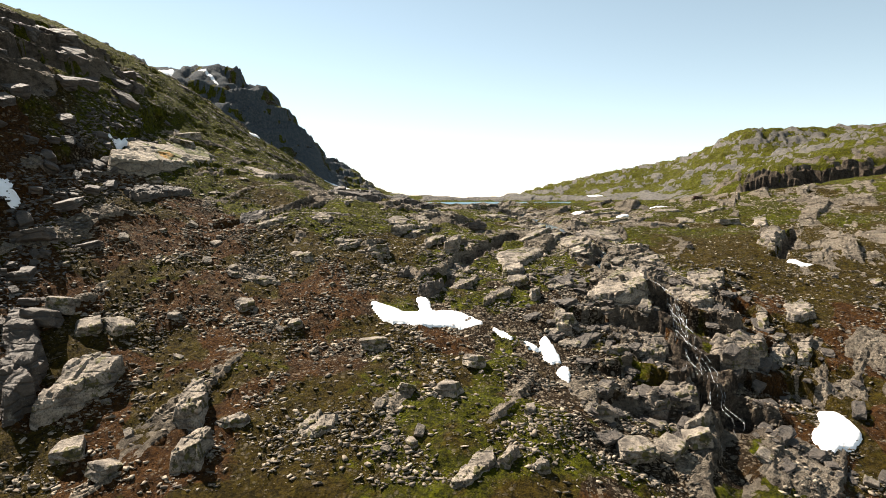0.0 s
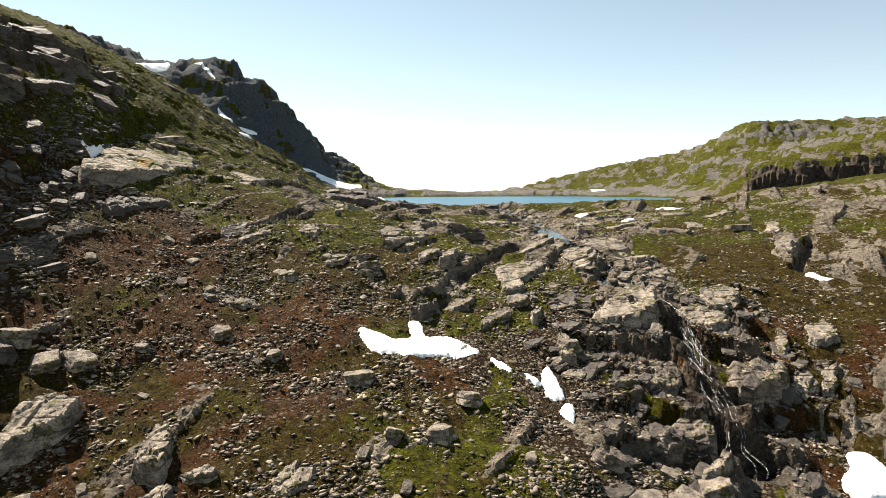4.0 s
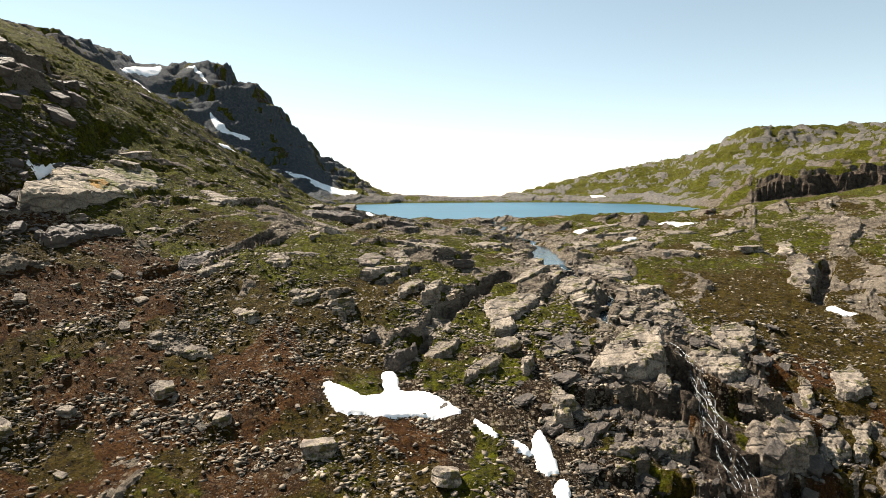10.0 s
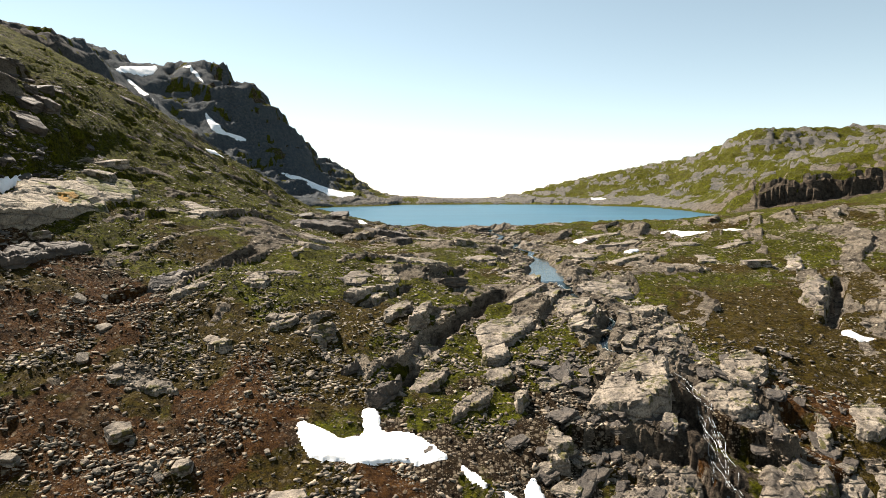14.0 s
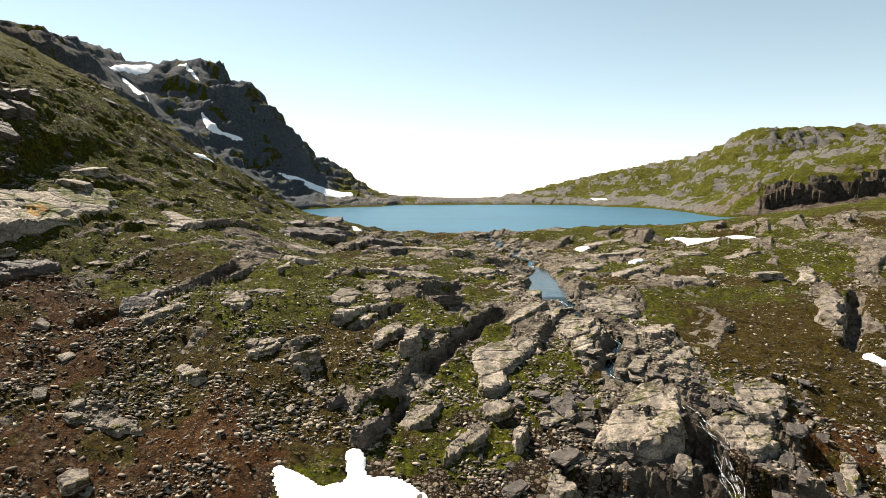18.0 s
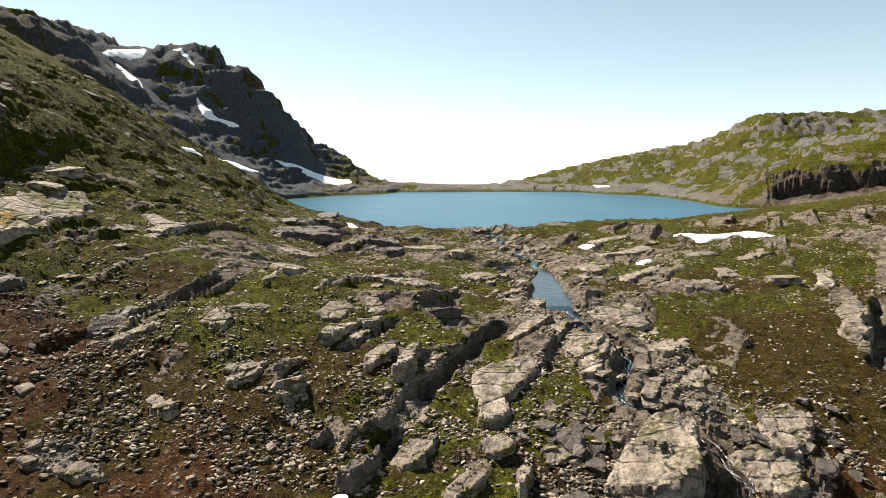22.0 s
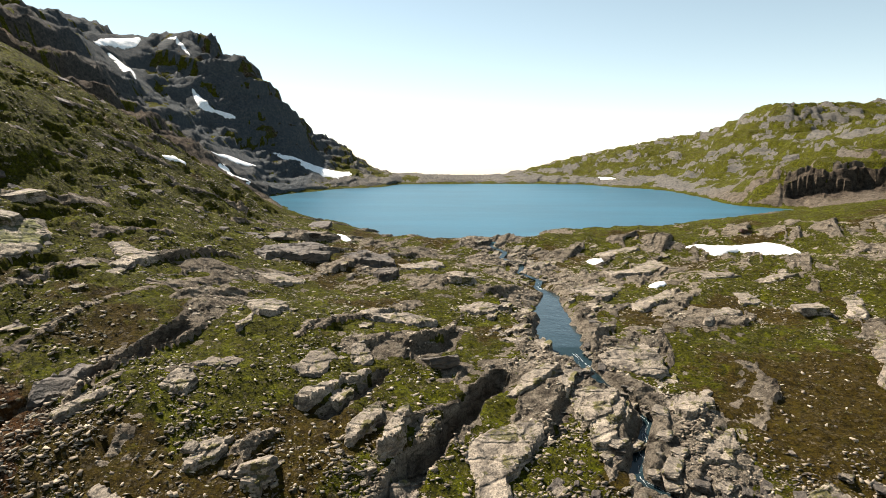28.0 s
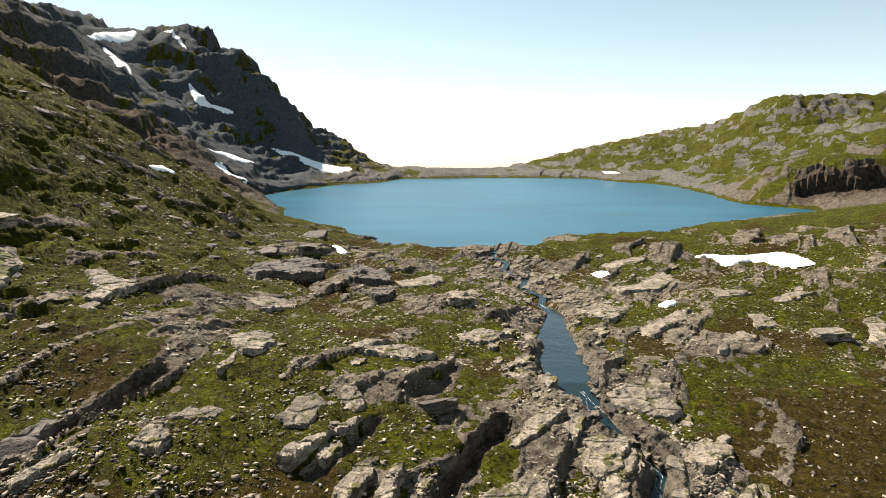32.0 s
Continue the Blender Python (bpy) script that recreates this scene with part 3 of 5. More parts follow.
def make_stones(name, pale, dark):
    n = Nodes(name)
    p = n.place()
    island = n.add("ShaderNodeNewGeometry").outputs["Random Per Island"]
    c = n.mix(n.math("POWER", island, 1.3), dark, pale)
    c = n.mix(n.math("MULTIPLY", n.band(n.noise(p, 4.0, 5.0, 0.7), 0.45, 0.62), 0.55), c, tuple(v * 0.5 for v in dark))
    return n.finish(c, 0.9, n.bump(n.noise(p, 6.0, 4.0, 0.7), 0.6, 0.08))


def make_foam():
    n = Nodes("white_water")
    p = n.place()
    holes = n.band(n.noise(n.scaled(p, 3, 3, 1.2), 1.3, 5.0, 0.65), 0.44, 0.54)
    n.finish((0.3, 0.32, 0.33, 1), 0.4)
    n.put(n.bsdf.inputs["Alpha"], holes)
    return n.mat


GRASS = make_cover("grass_and_moss", (0.02, 0.0235, 0.001), (0.042, 0.029, 0.003), (0.085, 0.088, 0.003))
HEATH = make_cover("dry_heath", (0.0179, 0.00896, 0.00418), (0.0359, 0.0215, 0.00838), (0.0657, 0.0251, 0.00896))
STONES = make_stones("loose_stones", (0.32, 0.265, 0.197), (0.07, 0.053, 0.038))
PALE_STONES = make_stones("pale_field_stones", (0.46, 0.4, 0.31), (0.15, 0.122, 0.09))
GREY_STONES = make_stones("grey_scree", (0.173, 0.158, 0.144), (0.0432, 0.0396, 0.036))
RUST_ROCK = make_rock("rust_red_rock", (0.115, 0.0432, 0.0324), (0.0504, 0.0216, 0.018))
LICHEN_ROCK = make_rock("lichened_gneiss", (0.358, 0.306, 0.232), (0.115, 0.0936, 0.072), 0.9, True)
FOAM = make_foam()
LAKE = make_water("lake_water", (0.006, 0.058, 0.094), 0.8, 0.32)
STREAM_WATER = make_water("stream_water", (0.008, 0.018, 0.022), 2.5, 0.1)


def sheet(name, verts, faces, material, smooth=True):
    me = bpy.data.meshes.new(name)
    me.from_pydata(verts, [], faces)
    me.materials.append(material)
    if smooth:
        me.polygons.foreach_set("use_smooth", [True] * len(me.polygons))
    me.update()
    return new(name, me)


# ---- the ground, one sheet to the horizon ----
def steps(a, b, first, last):
    """Places from a to b whose spacing grows from first to last."""
    n = max(2, int(2 * abs(b - a) / (first + last)))
    s = np.linspace(0, 1, n + 1)[1:]
    return a + (b - a) * (s * first + s * s * (last - first) / 2) / (first + (last - first) / 2)


gx = np.concatenate([steps(-180, -330, 1.5, 5)[::-1], steps(-62, -180, 0.4, 1.5)[::-1], np.arange(-62, 88, 0.29), steps(88, 240, 0.4, 1.4), steps(240, 340, 1.5, 4)])
gx = np.concatenate([steps(-330, -4000, 12, 500)[::-1], gx, steps(340, 4000, 12, 500)])
gy = np.concatenate([[-120, -60, -20, 0, 15, 26, 33], np.arange(37, 165, 0.29), steps(164.8, 440, 0.5, 1.6), steps(440, 560, 1.7, 4), steps(560, 1300, 10, 60), steps(1300, 4900, 100, 600)])
mx, my = np.meshgrid(gx, gy)
vx, vy = mx.ravel(), my.ravel()
vz, rocky, grassy, rusty, darker = ground(vx, vy, True)
nx_, ny_ = len(gx), len(gy)
me = bpy.data.meshes.new("ground")
me.vertices.add(nx_ * ny_)
me.vertices.foreach_set("co", np.stack([vx, vy, vz], 1).astype(np.float32).ravel())
i, j = np.meshgrid(np.arange(nx_ - 1), np.arange(ny_ - 1))
a = (j * nx_ + i).ravel()
quads = np.stack([a, a + 1, a + nx_ + 1, a + nx_], 1).astype(np.int32)
me.loops.add(quads.size)
me.loops.foreach_set("vertex_index", quads.ravel())
me.polygons.add(len(quads))
me.polygons.foreach_set("loop_start", np.arange(0, quads.size, 4, dtype=np.int32))
me.polygons.foreach_set("use_smooth", (rocky[quads].mean(1) < 0.56) | ((vy[quads[:, 0]] > 185) & ((vx[quads[:, 0]] < 112) | (vy[quads[:, 0]] > 262))))
me.update(calc_edges=True)
cover = me.attributes.new("cover", "FLOAT_COLOR", "POINT")
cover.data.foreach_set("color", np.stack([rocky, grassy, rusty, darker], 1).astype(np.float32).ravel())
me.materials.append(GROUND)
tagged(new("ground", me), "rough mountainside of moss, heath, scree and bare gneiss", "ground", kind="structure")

# ---- water ----
tagged(sheet("lake", [(-130, 158.2, 0), (180, 158.2, 0), (180, 470, 0), (-130, 470, 0)], [(0, 1, 2, 3)], LAKE), "blue mountain lake rippled by wind", "lake", kind="structure")


# ---- snow ----
def snow_patch(thick, *outline):
    """A patch of old snow on the ground, thick in the middle, within an outline (x, y, x, y, ...)."""
    xs, ys = np.array(outline[0::2], float), np.array(outline[1::2], float)
    k = len(xs)
    px, py = [], []
    for q in range(k):  # a rounded, slightly ragged outline
        for s in np.linspace(0, 1, 5)[:-1]:
            p0, p1, p2, p3 = ((q + o) % k for o in (-1, 0, 1, 2))
            w = ((-s + 2 * s * s - s ** 3) / 2, (2 - 5 * s * s + 3 * s ** 3) / 2, (s + 4 * s * s - 3 * s ** 3) / 2, (s ** 3 - s * s) / 2)
            px.append(sum(v * xs[o] for v, o in zip(w, (p0, p1, p2, p3))))
            py.append(sum(v * ys[o] for v, o in zip(w, (p0, p1, p2, p3))))
    px, py = np.array(px), np.array(py)
    cell = max(0.18, math.sqrt((xs.max() - xs.min()) * (ys.max() - ys.min())) / 45)
    gx, gy = np.meshgrid(np.arange(xs.min() - cell, xs.max() + 2 * cell, cell), np.arange(ys.min() - cell, ys.max() + 2 * cell, cell))
    shape = gx.shape
    gx, gy = gx.ravel(), gy.ravel()
    inside = np.zeros(len(gx), bool)
    far = np.full(len(gx), 1e9)
    for q in range(len(px)):
        ax, ay, bx, by = px[q - 1], py[q - 1], px[q], py[q]
        inside ^= ((ay > gy) != (by > gy)) & (gx < (bx - ax) * (gy - ay) / (by - ay + 1e-12) + ax)
        vx, vy = bx - ax, by - ay
        s = np.clip(((gx - ax) * vx + (gy - ay) * vy) / (vx * vx + vy * vy + 1e-9), 0, 1)
        far = np.minimum(far, np.hypot(gx - ax - s * vx, gy - ay - s * vy))
    edge = np.where(inside, far, -far) + 0.5 * cell * gradient_noise(gx / (3 * cell), gy / (3 * cell), 7)
    base = ground(gx, gy).reshape(shape)
    for _ in range(12):
        pad = np.pad(base, 1, mode="edge")
        base = (pad[:-2, 1:-1] + pad[2:, 1:-1] + pad[1:-1, :-2] + pad[1:-1, 2:] + 2 * base) / 6
    base = base.ravel() + 0.1
    top = base + np.where(edge > 0, thick * (1 - np.exp(-edge / (thick * 3))) + 0.05, -0.35) + 0.06 * gradient_noise(gx / 1.3, gy / 1.3, 9)
    keep = ((edge > -cell * 1.5) & (base > 0.15)).reshape(shape) if ys.min() > 165 else (edge > -cell * 1.5).reshape(shape)
    number = -np.ones(shape, int)
    number[keep] = np.arange(keep.sum())
    verts = np.stack([gx, gy, top], 1)[keep.ravel()].tolist()
    c = keep[:-1, :-1] & keep[1:, :-1] & keep[:-1, 1:] & keep[1:, 1:]
    quad = np.stack([number[:-1, :-1][c], number[:-1, 1:][c], number[1:, 1:][c], number[1:, :-1][c]], 1).tolist()
    return tagged(sheet("snow_patch", verts, quad, SNOW), "patch of old white summer snow lying on the rocks", "snow", "snow patches")
snow_patch(0.3, -7.2, 62.8, -6.5, 63.5, -4.5, 62.6, -3.8, 62.3, -2.5, 63.5, -2.8, 65.8, -2.0, 66.4, -1.4, 65.8, -1.0, 64.3, 1.0, 63.9, 2.9, 62.5, 4.0, 61.0, 2.4, 61.0, 0.1, 61.4, -2.0, 60.1, -3.8, 60.2, -5.8, 60.3)
snow_patch(0.4, 9.2, 59.3, 10.1, 60.5, 10.7, 56.6, 10.2, 55.9, 9.2, 56.1, 9.0, 57.9)
snow_patch(0.35, 10.0, 54.8, 10.9, 55.5, 11.2, 54.7, 10.7, 53.2, 10.1, 54.1)
snow_patch(0.25, 4.9, 60.6, 5.9, 59.9, 6.7, 58.9, 6.3, 58.9, 5.0, 60.0)
snow_patch(0.25, 7.6, 58.7, 8.6, 58.2, 8.8, 57.5, 7.9, 57.7)
snow_patch(0.6, 31.1, 52.0, 32.7, 53.6, 33.2, 54.9, 34.4, 55.7, 35.5, 55.0, 35.7, 53.7, 35.6, 52.3, 34.0, 51.0, 31.6, 50.1, 31.0, 51.1)
snow_patch(0.3, 46.3, 84.9, 47.5, 85.4, 47.9, 84.2, 49.1, 83.4, 48.5, 83.2, 47.1, 83.5)
snow_patch(0.5, 50.8, 156.3, 54.1, 156.4, 62.4, 156.3, 67.1, 155.3, 69.3, 149.2, 64.9, 148.9, 60.9, 155.0, 55.0, 152.1, 53.7, 155.0)
snow_patch(0.3, 29.4, 145.0, 31.4, 146.3, 32.0, 142.8, 30.4, 143.1)
snow_patch(0.3, 34.2, 125.0, 36.6, 126.4, 36.7, 125.0, 34.9, 123.7)
snow_patch(0.3, -15.3, 150.1, -14.3, 151.0, -12.2, 147.0, -12.9, 144.6)
snow_patch(0.3, -44.1, 84.2, -44.0, 85.4, -43.7, 88.6, -43.1, 88.1, -43.1, 84.3, -43.5, 83.5)
snow_patch(0.5, -45.1, 62.4, -44.6, 64.0, -43.9, 64.7, -43.1, 64.4, -42.7, 63.5, -44.4, 62.0)
snow_patch(0.3, -43.3, 142.9, -42.8, 149.1, -41.8, 148.8, -42.1, 144.2)
snow_patch(0.4, -83.7, 279.7, -81.6, 285.7, -70.5, 276.6, -72.1, 273.0, -78.6, 274.1)
snow_patch(0.8, -85.5, 363.4, -75.6, 369.1, -66.6, 381.3, -52.0, 403.2, -54.8, 382.4, -67.2, 369.9, -80.0, 363.8)
snow_patch(0.8, -127.4, 368.8, -117.6, 364.6, -106.1, 369.2, -107.3, 366.7, -115.7, 362.5, -121.5, 360.0)
snow_patch(0.8, -162.1, 352.9, -158.5, 356.2, -147.5, 350.5, -138.6, 323.8, -153.8, 346.7)
snow_patch(1.0, -166.0, 348.8, -168.5, 366.2, -163.0, 388.8, -159.4, 377.0, -164.2, 362.6, -164.7, 348.6)
snow_patch(0.6, -149.5, 393.8, -143.3, 393.4, -133.9, 384.4, -139.8, 388.0)
snow_patch(0.7, -96.5, 306.1, -90.2, 325.2, -85.2, 333.1, -86.2, 320.2, -93.5, 310.4)
snow_patch(0.5, 97.5, 428.4, 104.2, 416.8, 102.5, 412.0, 97.2, 419.2)


# ---- running water ----
def stream_line(step=0.35):
    pts = []
    for k in range(len(STREAM) - 1):
        (ax, ay), (bx, by) = STREAM[k], STREAM[k + 1]
        n = max(2, int(math.hypot(bx - ax, by - ay) / step))
        for q in range(n):
            s = q / n
            pts.append((ax + (bx - ax) * s, ay + (by - ay) * s, k + s))
    p = np.array(pts)
    for _ in range(4):
        p[1:-1, :2] = (p[:-2, :2] + 2 * p[1:-1, :2] + p[2:, :2]) / 4
    return p


def stream_water():
    p = stream_line()
    p = p[p[:, 1] > 76.5]
    legs = np.arange(len(STREAM_LEVEL))
    level, wide = np.interp(p[:, 2], legs, STREAM_LEVEL), np.interp(p[:, 2], legs, STREAM_WIDTH) * 1.05 + 0.15
    d = np.gradient(p[:, :2], axis=0)
    d /= np.linalg.norm(d, axis=1)[:, None] + 1e-9
    across = np.linspace(-1, 1, 9)
    x = p[:, 0, None] - d[:, 1, None] * wide[:, None] * across
    y = p[:, 1, None] + d[:, 0, None] * wide[:, None] * across
    z = level[:, None] + 0.03 * gradient_noise(x * 1.7, y * 1.7, 3) - 0.0 * x
    n, m = x.shape
    verts = np.stack([x, y, z], 2).reshape(-1, 3).tolist()
    faces = [(r * m + c, r * m + c + 1, (r + 1) * m + c + 1, (r + 1) * m + c) for r in range(n - 1) for c in range(m - 1)]
    return tagged(sheet("stream", verts, faces, STREAM_WATER), "clear outlet stream and pool winding between rock slabs", "stream", kind="structure")


def white_water(name, label, top, bottom, strands, spread, seed):
    """A fall or rapid: an Empty with single strands of white water."""
    p = stream_line(0.2)
    p = p[(p[:, 1] <= top) & (p[:, 1] >= bottom)]
    rng = random.Random(seed)
    thing = tagged(new(name), label, "waterfall")
    thing.location = (p[0, 0], p[0, 1], float(ground(p[0, 0], p[0, 1])[0]))
    bpy.context.view_layer.update()
    for k in range(strands):
        a, b = sorted(rng.sample(range(len(p)), 2)) if k > 0 else (0, len(p) - 1)
        if b - a < 8:
            a, b = max(0, a - 8), min(len(p) - 1, b + 8)
        q = p[a:b + 1]
        side = rng.uniform(-1, 1) * spread * np.linspace(0.2, 1, len(q)) + 0.8 * np.array([noise.noise((v * 0.09, k * 3.1, seed)) for v in range(len(q))])
        half = rng.uniform(0.01, 0.026) * (0.6 + 0.5 * np.abs(np.sin(np.linspace(0, 9, len(q)) + k)))
        x, y = q[:, 0] + side, q[:, 1]
        xs = np.stack([x - half, x, x + half], 1)
        ys = np.repeat(y[:, None], 3, 1)
        legs = np.arange(len(STREAM_LEVEL))
        z = np.maximum(ground(xs.ravel(), ys.ravel()), np.interp(np.repeat(q[:, 2], 3), legs, STREAM_LEVEL)).reshape(xs.shape)
        for _ in range(5):
            z[1:-1] = (z[:-2] + z[1:-1] + z[2:]) / 3
        z = z + np.array([0.03, 0.06, 0.03])
        verts = np.stack([xs, ys, z], 2).reshape(-1, 3) - np.array(thing.location)
        faces = [(r * 3 + c, r * 3 + c + 1, r * 3 + c + 4, r * 3 + c + 3) for r in range(len(q) - 1) for c in (0, 1)]
        sheet("water_strand", verts.tolist(), faces, FOAM).parent = thing
    return thing


stream_water()
white_water("waterfall", "thin white waterfall splitting over dark layered rock", 74, 48, 12, 1.5, 1)
white_water("cascade", "white cascade of the stream in a rocky cleft", 88, 77, 5, 0.35, 2)
white_water("cascade", "short white cascade below the pool", 98, 93, 4, 0.6, 3)
white_water("cascade", "short white rapid above the pool", 131, 127, 2, 0.3, 5)


# ---- rocks ----
KINDS = {
    "block": ("rock_block", ROCK, "angular pale gneiss block standing on the slope", "boulder"),
    "boulder": ("boulder", ROCK, "loose grey boulder lying on the scree slope", "boulder"),
    "darkblock": ("rock_block", DARK_SHADE_ROCK, "dark angular rock block with shade in its colour", "boulder"),
    "rustboulder": ("boulder", RUST_ROCK, "dark rust-red boulder on the lake shore", "boulder"),
}


def slab_mesh(w, d, h, layers, seed, slope=(0.0, 0.0), skirt=0.5):
    """A whaleback of bedded rock: flat cracked top, steep broken front and right side, back run into the ground."""
    rng = random.Random(seed)
    nu, nv = int(min(44, max(14, w / 0.16))), int(min(40, max(12, d / 0.16)))
    u, v = np.meshgrid(np.linspace(-1.08, 1.08, nu), np.linspace(-1.08, 1.08, nv))
    u, v = u.ravel(), v.ravel()
    ang = np.arctan2(v, u)
    rim = 1 + sum(rng.uniform(-0.13, 0.13) * np.cos(k * ang + rng.uniform(0, 6.3)) for k in (1, 2, 3, 5, 7))
    r = (np.abs(u) ** 2.6 + np.abs(v) ** 2.6) ** (1 / 2.6) / rim
    x, y = u * w / 2, v * d / 2
    s0 = seed * 7.31
    rise = 0.62 + 0.38 * np.clip(0.45 * u - 0.75 * v, -1, 1)
    top = rise * (1 + 0.16 * fbm(x / 1.7 + s0, y / 1.7, 3, 3)) - 0.35 * (r ** 3) * (v > -0.3)
    steps_ = top * layers + 0.35 * fbm(x / 2.4, y / 2.4 + s0, 2, 5)
    f = steps_ - np.floor(steps_)
    top = top + (ramp(0.6, 0.95, f) - f) * 0.75 / layers
    crack = np.abs(gradient_noise(x / 1.9 + s0, y / 3.1, 9))
    crack2 = np.abs(gradient_noise(x / 4.5, y / 1.3 + s0, 13))
    top = top - 0.22 * np.exp(-(crack / 0.035) ** 2) - 0.16 * np.exp(-(crack2 / 0.03) ** 2)
    edge = ramp(1.0, 0.86, r + 0.05 * gradient_noise(x * 1.6, y * 1.6 + s0, 17))
    z = h * (top * edge - 0.75 * (1 - edge)) - (0.3 + skirt * h + 0.12 * d) * (1 - edge) + slope[0] * x + slope[1] * y
    z = z + 0.05 * fbm(x * 1.5, y * 1.5 + s0, 3, 19)
    keep = (r < 1.25).reshape(nv, nu)
    number = -np.ones((nv, nu), int)
    number[keep] = np.arange(keep.sum())
    c = keep[:-1, :-1] & keep[1:, :-1] & keep[:-1, 1:] & keep[1:, 1:]
    quads = np.stack([number[:-1, :-1][c], number[:-1, 1:][c], number[1:, 1:][c], number[1:, :-1][c]], 1).tolist()
    me = bpy.data.meshes.new("slab")
    me.from_pydata(np.stack([x, y, z], 1)[keep.ravel()].tolist(), [], quads)
    me.update()
    return me


def boulder_mesh(w, d, h, seed, fine=2):
    """An angular block: a cut box with a few broken corners and a rough skin."""
    rng = random.Random(seed)
    bm = bmesh.new()
    for sx in (-1, 1):
        for sy in (-1, 1):
            for sz in (-1, 1):
                if rng.random() < 0.75:
                    bm.verts.new((sx * rng.uniform(0.55, 1), sy * rng.uniform(0.55, 1), sz * rng.uniform(0.55, 0.95)))
                else:
                    for axis in range(3):
                        v = [sx * 0.9, sy * 0.9, sz * 0.9]
                        v[axis] *= rng.uniform(0.1, 0.6)
                        bm.verts.new(v)
    for _ in range(3):
        v = Vector((rng.gauss(0, 1), rng.gauss(0, 1), rng.gauss(0, 0.6))).normalized()
        bm.verts.new(v * rng.uniform(0.95, 1.15))
    bmesh.ops.convex_hull(bm, input=bm.verts)
    bmesh.ops.delete(bm, geom=[v for v in bm.verts if not v.link_faces], context="VERTS")
    bmesh.ops.dissolve_limit(bm, angle_limit=radians(14), verts=bm.verts, edges=bm.edges)
    bmesh.ops.bevel(bm, geom=bm.edges, offset=0.07, segments=1, affect="EDGES")
    bmesh.ops.triangulate(bm, faces=bm.faces)
    if fine > 2:
        bmesh.ops.subdivide_edges(bm, edges=[e for e in bm.edges if e.calc_length() > 0.3], cuts=2)
        bmesh.ops.triangulate(bm, faces=bm.faces)
    for vert in bm.verts:
        vert.co *= 1 + 0.1 * noise.noise(vert.co * 2.6 + Vector((seed, 0, 0)))
        vert.co = Vector((vert.co.x * w / 1.8, vert.co.y * d / 1.8, vert.co.z * h / 1.7))
    me = bpy.data.meshes.new("boulder")
    bm.to_mesh(me)
    bm.free()
    return me


def outcrop(kind, x, y, w, d, h, turn, seed=[100]):
    seed[0] += 1
    name, mat, label, category = KINDS[kind]
    w, d, h = 0.8 * w, 0.8 * d, 0.75 * h
    me = boulder_mesh(w, d, h, seed[0], 3 if w > 1.5 else 2)
    z = float(ground(x, y)[0]) + 0.1 * h
    me.materials.append(mat)
    ob = tagged(new(name, me), label, category)
    tip = random.Random(seed[0])
    lean = (tip.uniform(-16, 16), tip.uniform(-16, 16))
    ob.matrix_world = pose(x, y, z, lean[0], lean[1], turn)
    return ob


outcrop("darkblock", 2.5, 62.1, 1.0, 0.9, 0.9, 20)
outcrop("boulder", -33.3, 54.5, 2.7, 2.3, 2.1, 0)
outcrop("boulder", -30.4, 53.6, 2.9, 2.4, 1.9, 30)
outcrop("boulder", -28.3, 54.7, 2.7, 2.3, 1.6, 60)
outcrop("boulder", -26.2, 43.1, 2.8, 2.4, 1.3, 10)
outcrop("boulder", -23.0, 42.0, 2.7, 2.3, 1.5, 70)
outcrop("block", 0.5, 49.6, 2.5, 2.1, 1.6, 60)
outcrop("block", 2.7, 54.1, 2.2, 1.9, 1.5, 20)
outcrop("boulder", -6.2, 56.2, 3.1, 2.6, 1.6, 10)
outcrop("boulder", -19.2, 60.7, 2.1, 1.7, 1.3, 40)
outcrop("boulder", -13.8, 58.3, 1.5, 1.3, 1.0, 0)
outcrop("block", 12.2, 63.1, 2.6, 2.2, 1.8, 30)
outcrop("boulder", -2.9, 49.8, 1.8, 1.6, 0.9, 0)
outcrop("boulder", 19.6, 47.7, 2.9, 2.5, 1.6, 0)
outcrop("boulder", 17.1, 46.5, 2.8, 2.4, 1.5, 40)
outcrop("boulder", 14.1, 45.5, 3.6, 3.1, 1.4, 10)
outcrop("darkblock", -39.7, 60.9, 4.5, 3.8, 1.6, 0)
outcrop("darkblock", -35.5, 63.2, 2.6, 2.2, 0.8, 0)
outcrop("darkblock", -39.4, 66.6, 3.4, 2.9, 1.3, 0)
outcrop("boulder", -36.5, 79.9, 2.3, 2.0, 1.1, 0)
outcrop("darkblock", -33.7, 52.5, 3.3, 2.8, 2.1, 0)
outcrop("darkblock", -32.3, 47.9, 3.1, 2.7, 2.6, 0)
outcrop("block", -7.7, 75.3, 2.9, 2.5, 1.4, 0)
outcrop("darkblock", -19.6, 156.8, 5.4, 4.6, 1.6, 0)
outcrop("darkblock", -22.0, 134.5, 3.6, 3.1, 1.0, 0)
outcrop("darkblock", -22.7, 252.9, 8.2, 7.0, 1.8, 170)
outcrop("darkblock", 4.5, 91.8, 3.7, 3.1, 1.5, 30)
outcrop("block", 8.4, 71.1, 2.7, 2.3, 1.4, 20)
outcrop("boulder", -40.1, 98.4, 4.2, 3.6, 1.8, 10)
outcrop("boulder", -42.3, 104.8, 5.0, 4.2, 1.9, 60)
outcrop("rustboulder", 64.7, 161.5, 2.9, 2.5, 1.0, 0)
outcrop("block", 50.9, 113.5, 4.7, 4.0, 1.9, 0)
outcrop("darkblock", -18.0, 142.0, 3.8, 3.2, 0.9, 10)


